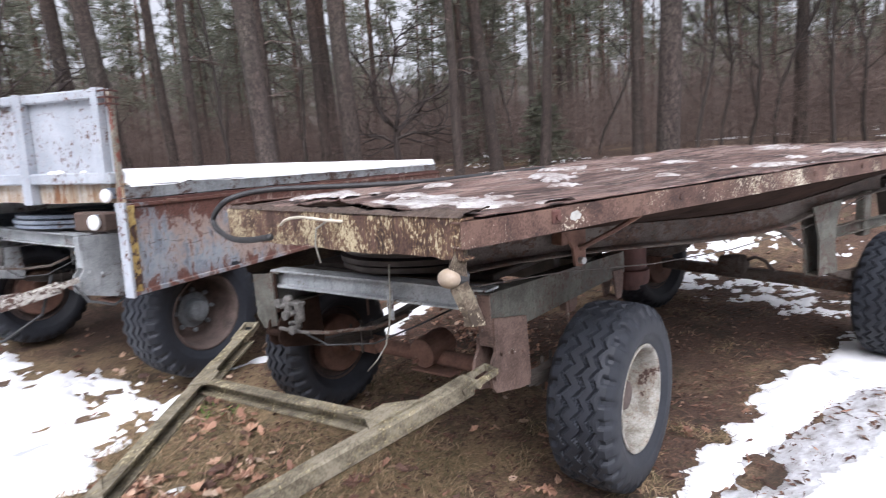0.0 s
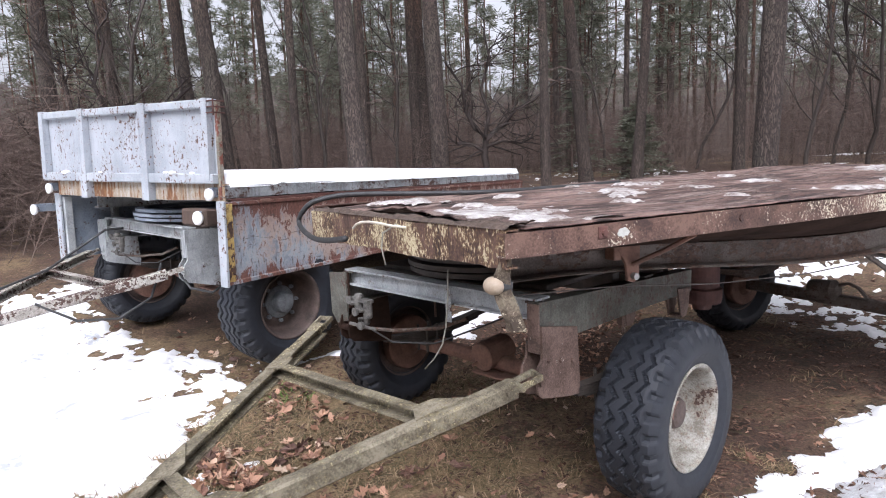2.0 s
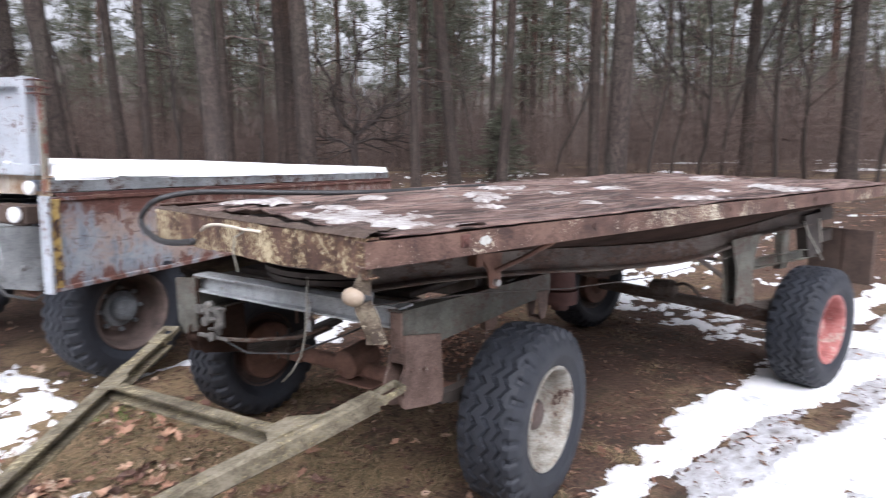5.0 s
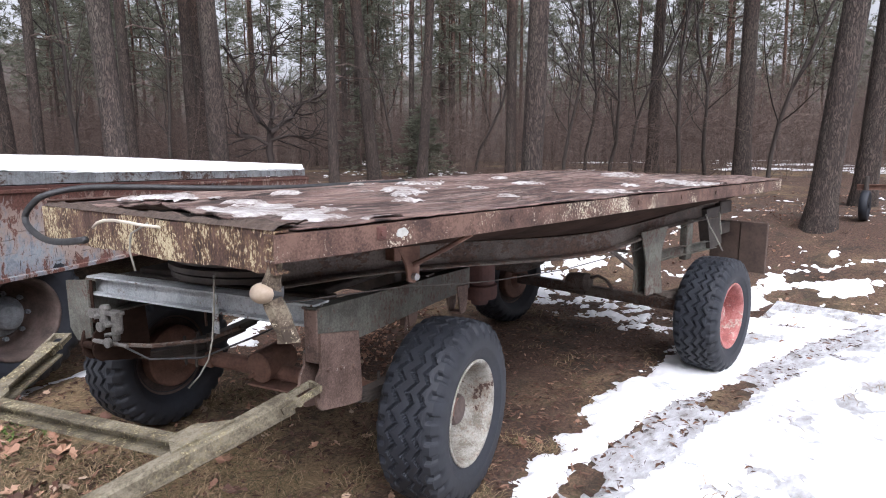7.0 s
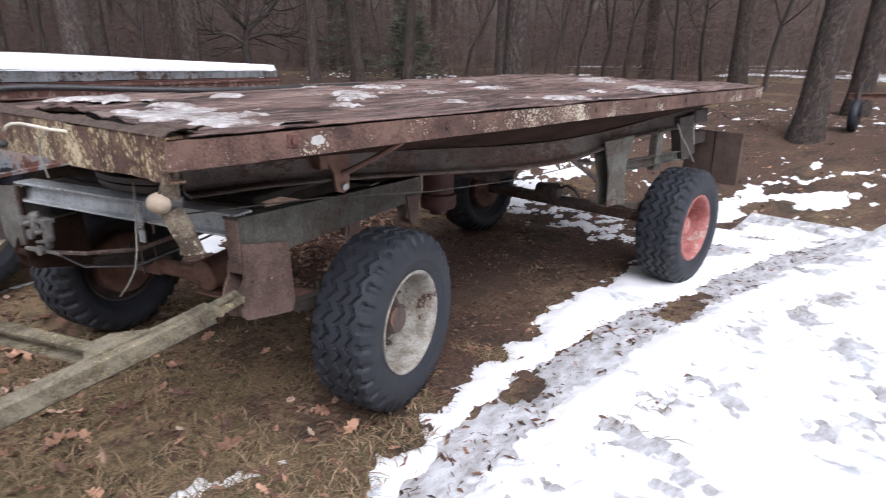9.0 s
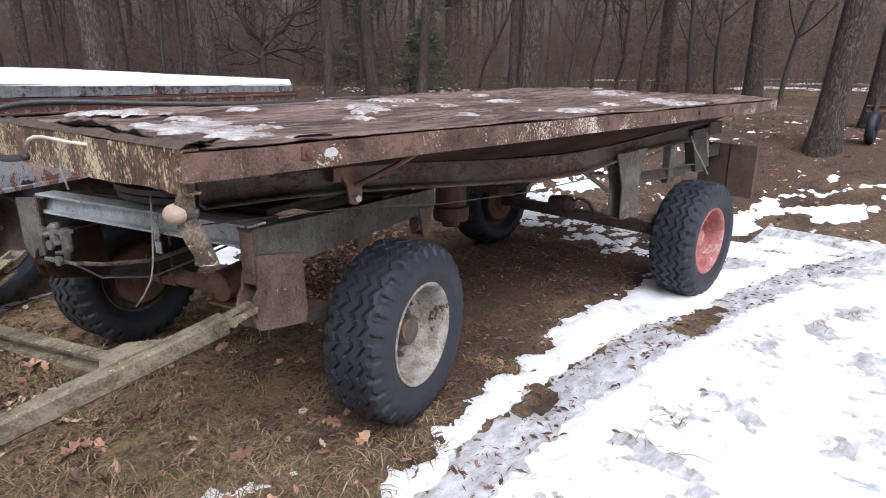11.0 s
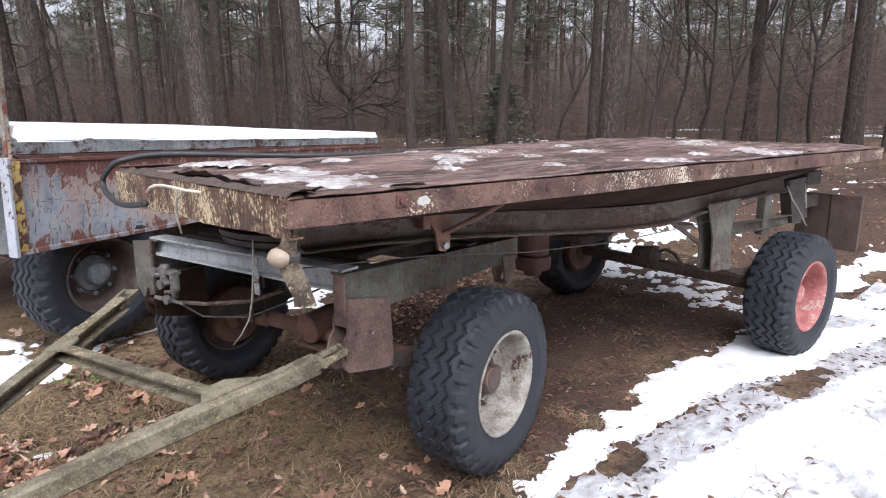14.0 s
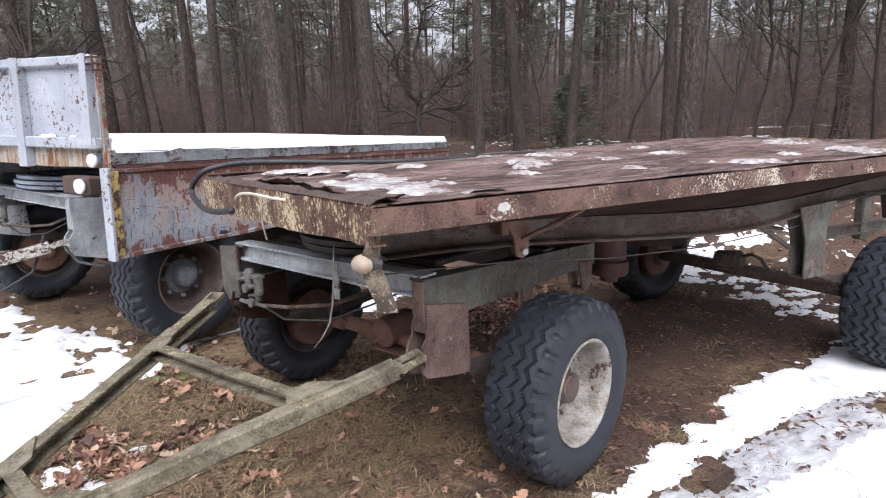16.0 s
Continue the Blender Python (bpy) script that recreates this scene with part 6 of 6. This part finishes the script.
def hanging_side(y, s, material, label):
    """A lowered side board hanging on hinges; s points outwards."""
    bm = bmesh.new()
    nx = 30
    z0, z1, t = 0.765, 1.35, 0.028
    e = -0.10 if s < 0 else 0.0
    prof = [(0, z0), (0.045, z0), (0.045, z0 + 0.025), (t, z0 + 0.03), (t, 1.06), (t, z1 - 0.03), (0.04, z1 - 0.02), (0.04, z1), (0, z1)]
    st = []
    for k in range(nx):
        x = e + 0.015 + (LEN_C - e - 0.03) * k / (nx - 1)
        w = 0.010 * noise.noise((x * 1.4, y, 0))
        st.append(lambda p, q, x=x, w=w: Vector((x, y + s * (p + 0.03) + w * (1.35 - q) / 0.5, q)))
    section(bm, prof, st)
    board = part("side_board", bm, material, dropside, label)
    bm = bmesh.new()
    box(bm, (e, y + s * 0.01, z0 - 0.01), (e + 0.022, y + s * 0.085, z1 + 0.01), 0.003)
    part("end_strip", bm, M_BLUE, board, "pale blue end strip")
    bm = bmesh.new()
    box(bm, (e + 0.024, y + s * 0.062, z0 + 0.02), (e + 0.085, y + s * 0.076, z1 - 0.01), 0.003)
    part("yellow_band", bm, M_YELLOW, board, "rusty yellow edge band")
    bm = bmesh.new()
    beam(bm, channel(0.035, 0.05, 0.006), (LEN_C, y + s * 0.035, 1.352), (0.01, y + s * 0.035, 1.352), n=12, wobble=0.006)
    part("hinge_strip", bm, M_REDRUST, dropside, "red-brown hinge strip")
    for k in range(5):
        bm = bmesh.new()
        x = 0.3 + 0.94 * k
        tube(bm, [(x - 0.05, y + s * 0.055, 1.34), (x + 0.05, y + s * 0.055, 1.34)], 0.018, 8)
        part("hinge", bm, M_RUST, board)


hanging_side(0.0, -1, M_BLUE_RUSTY, "lowered blue side board streaked with rust")
hanging_side(WID, 1, M_FARBOARD, "lowered grey-blue side board")
for x in (0.03, 0.46):
    bm = bmesh.new()
    box(bm, (x, WID - 0.012, 0.80), (x + 0.07, WID + 0.026, 1.33), 0.005)
    part("board_post", bm, M_GREYBLUE, dropside, "pale grey-blue stiffening post")

# headboard
HB0, HB1 = 0.07, 2.34
bm = bmesh.new()
box(bm, (0.0, HB0, 1.53), (0.022, HB1, 2.04), 0.003)
head = part("headboard", bm, M_BLUE, dropside, "pale blue headboard with chipped rusty paint")
bm = bmesh.new()
box(bm, (-0.045, HB0, 2.005), (0.03, HB1, 2.065), 0.008)
part("top_rail", bm, M_BLUE, head)
bm = bmesh.new()
box(bm, (-0.055, HB0, 1.475), (0.03, HB1, 1.548), 0.008)
part("bottom_rail", bm, M_BLUE, head)
for y in (HB0 + 0.05, 0.84, 1.68, HB1 - 0.05):
    bm = bmesh.new()
    lo = 1.34 if 0.5 < y < 2 else 1.50
    plate(bm, [(-0.064, lo), (-0.004, lo), (-0.004, 2.07), (-0.055, 2.07), (-0.060, 1.7)], 0.085 if 0.5 < y < 2 else 0.06, Matrix.Translation((0, y, 0)))
    part("rib", bm, M_BLUE, head)
bm = bmesh.new()
box(bm, (-0.012, HB0 - 0.030, 1.36), (0.03, HB0 - 0.004, 2.055), 0.006)
part("corner_post", bm, M_POST, head, "corner post with rust and yellow marks")
for z in (1.965, 2.005, 2.045):
    bm = bmesh.new()
    tube(bm, [(-0.05, HB0 + 0.09, z), (-0.05, HB0 - 0.045, z + 0.004), (0.04, HB0 - 0.05, z + 0.004)], 0.006, 6)
    part("corner_hook", bm, M_REDRUST, head, "red-brown bent hook iron")
bm = bmesh.new()
tube(bm, [(-0.05, HB0 - 0.045, 1.95), (-0.05, HB0 - 0.045, 2.06)], 0.007, 6)
part("corner_pin", bm, M_REDRUST, head, "red-brown upright pin")
for y, z, x, r in ((0.105, 1.400, -0.075, 0.046), (2.24, 1.405, -0.075, 0.046), (0.13, 1.240, -0.16, 0.050), (2.40, 1.215, -0.14, 0.048)):
    bm = bmesh.new()
    tube(bm, [(x + 0.03, y, z), (x + 0.014, y, z), (x + 0.004, y, z), (x, y, z)], [r * 0.8, r, r * 0.96, r * 0.8], 24)
    lamp_c = part("round_lamp", bm, M_WHITE, dropside, "round lamp caked with white frost", True)
    bm = bmesh.new()
    box(bm, (x + 0.029, y - 0.02, z - 0.02), (0.01 if z > 1.3 else 0.06, y + 0.02, z + 0.05), 0.003)
    part("lamp_arm", bm, M_FARBOARD, lamp_c)
bm = bmesh.new()
box(bm, (-0.128, 0.070, 1.180), (-0.02, 0.34, 1.300), 0.012)
part("lamp_housing", bm, M_TIN, dropside, "dark brown box behind the lower lamp")


# ---------------------------------------------------------------- old implement under the trees
implement = tagged(new("farm_implement"), "rusty old implement on a small wheel under the trees", "farm implement")
gx0, gy0 = place(9.6, 9.9)
implement.matrix_world = pose(gx0, gy0, float(ground_z(gx0, gy0)), 0, 0, -70)
bm = bmesh.new()
tube(bm, [(0, 0, 0.20), (0, 0, 0.60)], 0.03, 8)
part("mast", bm, M_DARK, implement)
bm = bmesh.new()
beam(bm, channel(0.08, 0.05, 0.01), (-0.1, 0.05, 0.45), (1.5, 0.05, 0.48))
part("frame_beam", bm, M_RUST, implement)
bm = bmesh.new()
beam(bm, channel(0.07, 0.05, 0.01), (0.55, 0.05, 0.0), (0.55, 0.05, 0.45), up=(1, 0, 0))
part("leg", bm, M_RUST, implement)
bm = bmesh.new()
lathe(bm, [(0.05, -0.05), (0.16, -0.04), (0.20, -0.06), (0.235, -0.05), (0.24, 0.0), (0.235, 0.05), (0.20, 0.06), (0.16, 0.04), (0.05, 0.05)], 28)
bmesh.ops.transform(bm, matrix=pose(0, -0.02, 0.205, 0, 0, 72) @ Matrix.Scale(0.86, 4), verts=bm.verts)
part("wheel", bm, M_RUBBER, implement, "small dark wheel", True)

# ---------------------------------------------------------------- snow on the trailers


def snow_slab(name, m, x0, x1, y0, y1, base, depth, step_, label):
    xs, ys = np.arange(x0, x1 + 1e-6, step_), np.arange(y0, y1 + 1e-6, step_)

    def height(x, y):
        e = np.minimum(np.minimum(x - x0, x1 - x), np.minimum(y - y0, y1 - y)) + 0.010 * fbm(x, y, 3.5, 3, 3)
        return base - 0.025 + (depth(x, y) + 0.02) * sm((e + 0.002) / 0.03)

    ob = sheet(name, xs, ys, height, M_CLEAN_SNOW)
    ob.matrix_world = m
    return tagged(ob, label, "snow", kind="stuff")


snow_slab("snow", CPOSE, 0.035, LEN_C - 0.01, -0.005, WID, TOP + 0.004, lambda x, y: 0.075 + 0.012 * fbm(x, y, 1.3, 4, 8) - 0.02 * sm((x - 3.6) / 0.8), 0.03,
          "thick even snow covering a trailer floor")

# lumps on the dropside trailer's rail, pedestal and drawbar
for x, y, z, r in ((-0.045, 0.52, 1.553, 0.026), (-0.045, 0.60, 1.552, 0.018), (-0.045, 0.30, 1.552, 0.016), (-0.045, 1.45, 1.552, 0.015), (-0.045, 1.98, 1.553, 0.028)):
    bm = bmesh.new()
    bmesh.ops.create_icosphere(bm, subdivisions=3, radius=r)
    for q in bm.verts:
        k = 1 + 0.5 * noise.noise(q.co * 22 + Vector((x * 9, y * 9, 0)))
        q.co = Vector((q.co.x * k, q.co.y * k * 1.5, q.co.z * k * 0.6))
    ob = new("snow_lump", mesh_from("snow_lump", bm, M_CLEAN_SNOW, True))
    ob.matrix_world = CPOSE @ Matrix.Translation((x, y, z))
    tagged(ob, "small lump of wet snow on a trailer", "snow")

BLOBS = [(0.38, 1.72, 0.25, 0.13, -51), (0.29, 0.62, 0.27, 0.24, -48), (0.36, 0.10, 0.17, 0.09, -47), (1.70, 1.82, 0.09, 0.15, -57), (1.52, 1.20, 0.12, 0.22, -54), (2.18, 1.62, 0.12, 0.20, -58), (1.40, 0.96, 0.08, 0.14, -53),
         (2.10, 1.12, 0.13, 0.14, -56), (3.10, 1.62, 0.08, 0.18, -63), (2.65, 1.02, 0.08, 0.14, -58), (4.45, 1.25, 0.14, 0.28, -69), (3.66, 0.36, 0.13, 0.20, -61), (3.66, 0.08, 0.19, 0.15, -60), (2.14, 0.41, 0.09, 0.05, -54),
         (2.37, 0.19, 0.12, 0.07, -54), (1.61, 0.40, 0.07, 0.05, -53), (0.98, 1.50, 0.08, 0.10, -53), (0.52, 0.37, 0.07, 0.04, -48), (0.48, 1.04, 0.08, 0.06, -50), (3.05, 0.45, 0.10, 0.05, -58), (1.05, 0.62, 0.07, 0.03, -50)]


def deck_snow(x, y):
    best = np.full(x.shape, -9.0)
    for bx, by, ra, rb, a in BLOBS:
        c, q = math.cos(radians(a)), math.sin(radians(a))
        best = np.maximum(best, 1 - np.hypot(((x - bx) * c + (y - by) * q) / ra, ((y - by) * c - (x - bx) * q) / rb))
    return np.minimum(0.012, 0.030 * (best - 0.22 + 1.75 * fbm(x + 0.6 * y, y * 1.4 - 0.8 * x, 5.5, 5, 14))) - 0.001


tagged(sheet("snow", np.arange(0.09, 4.8, 0.017), np.arange(0.02, 2.1, 0.017), lambda x, y: TOP + 0.008 + crown(x, y) + deck_snow(x, y), M_ICE, lambda x, y: deck_snow(x, y) > -0.002),
       "melting snow scraps on a rusty trailer floor", "snow", kind="stuff")

# ---------------------------------------------------------------- leaves and grass
rnd = random.Random(31)
lv, lf = [], []


def oak_leaf(x, y, z, size, tilt):
    """A curled, lobed dead leaf."""
    a = rnd.uniform(0, 6.28)
    out = [(0, -0.55), (0.10, -0.30), (0.30, -0.22), (0.20, -0.02), (0.40, 0.12), (0.24, 0.24), (0.24, 0.46), (0.0, 0.58)]
    out = out + [(-p, q) for p, q in reversed(out[1:-1])]
    m = Matrix.Translation((x, y, z)) @ Euler((rnd.gauss(0, tilt), rnd.gauss(0, tilt), a)).to_matrix().to_4x4()
    curl = rnd.choice((-1, 1, 1)) * rnd.uniform(0.2, 1.4)
    wide = rnd.uniform(0.6, 1.1)
    k = len(lv)
    lv.append(tuple(m @ Vector((0, 0, 0.002))))
    for p, q in out:
        lv.append(tuple(m @ Vector((p * size * wide * rnd.uniform(0.8, 1.15), q * size * rnd.uniform(0.9, 1.1), size * (curl * (p * p + 0.4 * q * q) + 0.12 * rnd.gauss(0, 0.5)) + 0.002))))
    n = len(out)
    for j in range(n):
        lf.append((k, k + 1 + j, k + 1 + (j + 1) % n))


spots = [(-0.85, 1.86, 0.11, 0.17, 95), (-0.80, 1.58, 0.20, 0.12, 60), (-0.35, 1.70, 0.14, 0.12, 14), (-0.28, 2.6, 0.16, 0.25, 40), (-0.75, 1.25, 0.55, 0.45, 130), (-0.2, 1.0, 0.7, 0.6, 90), (0.6, 1.3, 1.2, 1.0, 120), (2.12, 2.55, 0.34, 0.28, 560), (2.9, 3.05, 0.50, 0.22, 520), (1.3, 2.2, 0.5, 0.5, 170), (2.5, 1.0, 1.6, 0.9, 70), (0.3, 0.2, 0.5, 0.3, 80),
         (-0.6, 3.8, 1.2, 1.0, 160), (5.5, 2.2, 2.5, 2.0, 260), (8.0, 1.2, 2.2, 1.3, 700), (10.5, 1.5, 2.5, 2.0, 600), (1.2, 4.0, 1.5, 1.2, 160), (-1.4, 0.9, 0.5, 0.5, 40)]
rs = np.random.RandomState(12)
for cx, cy, sx, sy, count in spots:
    px, py = rs.normal(cx, sx, count), rs.normal(cy, sy, count)
    dep, gz = snow_depth(px, py), ground_z(px, py)
    for x, y, d, z in zip(px.tolist(), py.tolist(), dep.tolist(), gz.tolist()):
        if d < 0 or rnd.random() < 0.03:
            lift = 0.10 * rnd.random() * math.exp(-((x - 2.1) ** 2 + (y - 2.5) ** 2) / 0.25) if cx == 2.12 else 0.008 + 0.028 * rnd.random()
            oak_leaf(x, y, z + max(0.0, d) + lift, rnd.uniform(0.035, 0.105) * (0.62 if cx > 1 else 1.25 if sx < 0.22 else 0.85), 0.45)
for x, y in ((-0.86, 1.67), (-0.37, 1.66), (0.46, 1.45), (0.36, 1.12), (-0.22, 1.13), (0.08, 1.21), (0.14, 1.18), (-0.69, 1.12), (-0.18, 0.81), (-0.88, 2.05), (-0.15, 2.18), (0.30, 0.55)):
    oak_leaf(x, y, float(ground_z(x, y)) + 0.02, rnd.uniform(0.11, 0.15), 0.25)
tagged(raw("fallen_leaves", lv, lf, M_LEAF), "scattered orange-brown dead oak leaves on the ground", "leaves", kind="stuff")

gv, gf = [], []
N = 80000
px, py = rs.uniform(-1.8, 4.8, N), rs.uniform(-1.2, 5.0, N)
px[: N // 5], py[: N // 5] = rs.uniform(-3, 10, N // 5), rs.uniform(-2, 8, N // 5)
px[N // 2 :], py[N // 2 :] = rs.uniform(-1.6, 2.2, N - N // 2), rs.uniform(-0.9, 2.6, N - N // 2)
ok = (value_noise(px * 2.2, py * 2.2, 3) > 0.30) & (snow_depth(px, py) < 0.002) & (line_distance(px, py, RUT) > 0.17) & ((np.hypot(px + 1.3, py - 0.9) < 2.0 + 0.7 * fbm(px, py, 1.5, 3, 71)) | (value_noise(px * 5, py * 5, 77) > 0.72))
px, py = px[ok], py[ok]
for x, y, z in zip(px.tolist(), py.tolist(), ground_z(px, py).tolist()):
    a, ln, fl = rnd.uniform(0, 6.28), rnd.uniform(0.02, 0.085), rnd.uniform(0.7, 2.4)
    d = Vector((math.cos(a), math.sin(a), 0))
    s = Vector((-math.sin(a), math.cos(a), 0)) * rnd.uniform(0.0012, 0.003)
    p = Vector((x, y, z - 0.004))
    q, e = p + d * ln * 0.4 * fl + Vector((0, 0, ln * 0.45)), p + d * ln * fl + Vector((0, 0, ln * 0.42))
    k0 = len(gv)
    gv += [p - s, p + s, q + s, q - s, e]
    gf += [(k0, k0 + 1, k0 + 2, k0 + 3), (k0 + 3, k0 + 2, k0 + 4)]
tagged(raw("grass", gv, gf, M_GRASS), "short dry matted winter grass", "grass", kind="stuff")

lv2, lf2 = [], []
N = 26000
px, py = rs.uniform(-0.6, 6.0, N), rs.uniform(-0.7, 4.4, N)
ok = (snow_depth(px, py) < 0.0) & (value_noise(px * 3.1, py * 3.1, 13) > 0.22)
px, py = px[ok], py[ok]
for x, y, z in zip(px.tolist(), py.tolist(), ground_z(px, py).tolist()):
    a, ln, w = rnd.uniform(0, 6.28), rnd.uniform(0.025, 0.075), rnd.choice((0.0015, 0.0022, 0.008))
    d, s = Vector((math.cos(a), math.sin(a), rnd.uniform(-0.05, 0.2))) * ln, Vector((-math.sin(a), math.cos(a), rnd.uniform(-0.3, 0.3))) * w
    p = Vector((x, y, z + rnd.uniform(0.002, 0.012)))
    k0 = len(lv2)
    lv2 += [p - s, p + d * 0.5 - 1.3 * s + Vector((0, 0, 0.006)), p + d, p + d * 0.5 + 1.3 * s + Vector((0, 0, 0.004))]
    lf2.append((k0, k0 + 1, k0 + 2, k0 + 3))
tagged(raw("needle_litter", lv2, lf2, M_LITTER), "brown pine needles and leaf scraps on bare soil", "litter", kind="stuff")

fv, ff = [], []
for k in range(60):
    x, y = rnd.gauss(-0.32, 0.10), rnd.gauss(2.72, 0.14)
    z = float(ground_z(x, y))
    a, ln = rnd.uniform(0, 6.28), rnd.uniform(0.025, 0.055)
    d, p = Vector((math.cos(a), math.sin(a), 0.8)), Vector((x, y, z))
    for m in range(6):
        q = p + d * ln * (0.25 + 0.13 * m)
        for sgn in (-1, 1):
            s = Vector((-math.sin(a), math.cos(a), 0.2)) * sgn * ln * 0.28 * (1 - 0.12 * m)
            i0 = len(fv)
            fv += [q, q + s * 0.6 + d * 0.012, q + s, q + s * 0.6 - d * 0.004]
            ff.append((i0, i0 + 1, i0 + 2, i0 + 3))
tagged(raw("fern_patch", fv, ff, M_GREENERY), "small green fern fronds beside a wheel", "ferns", kind="stuff")
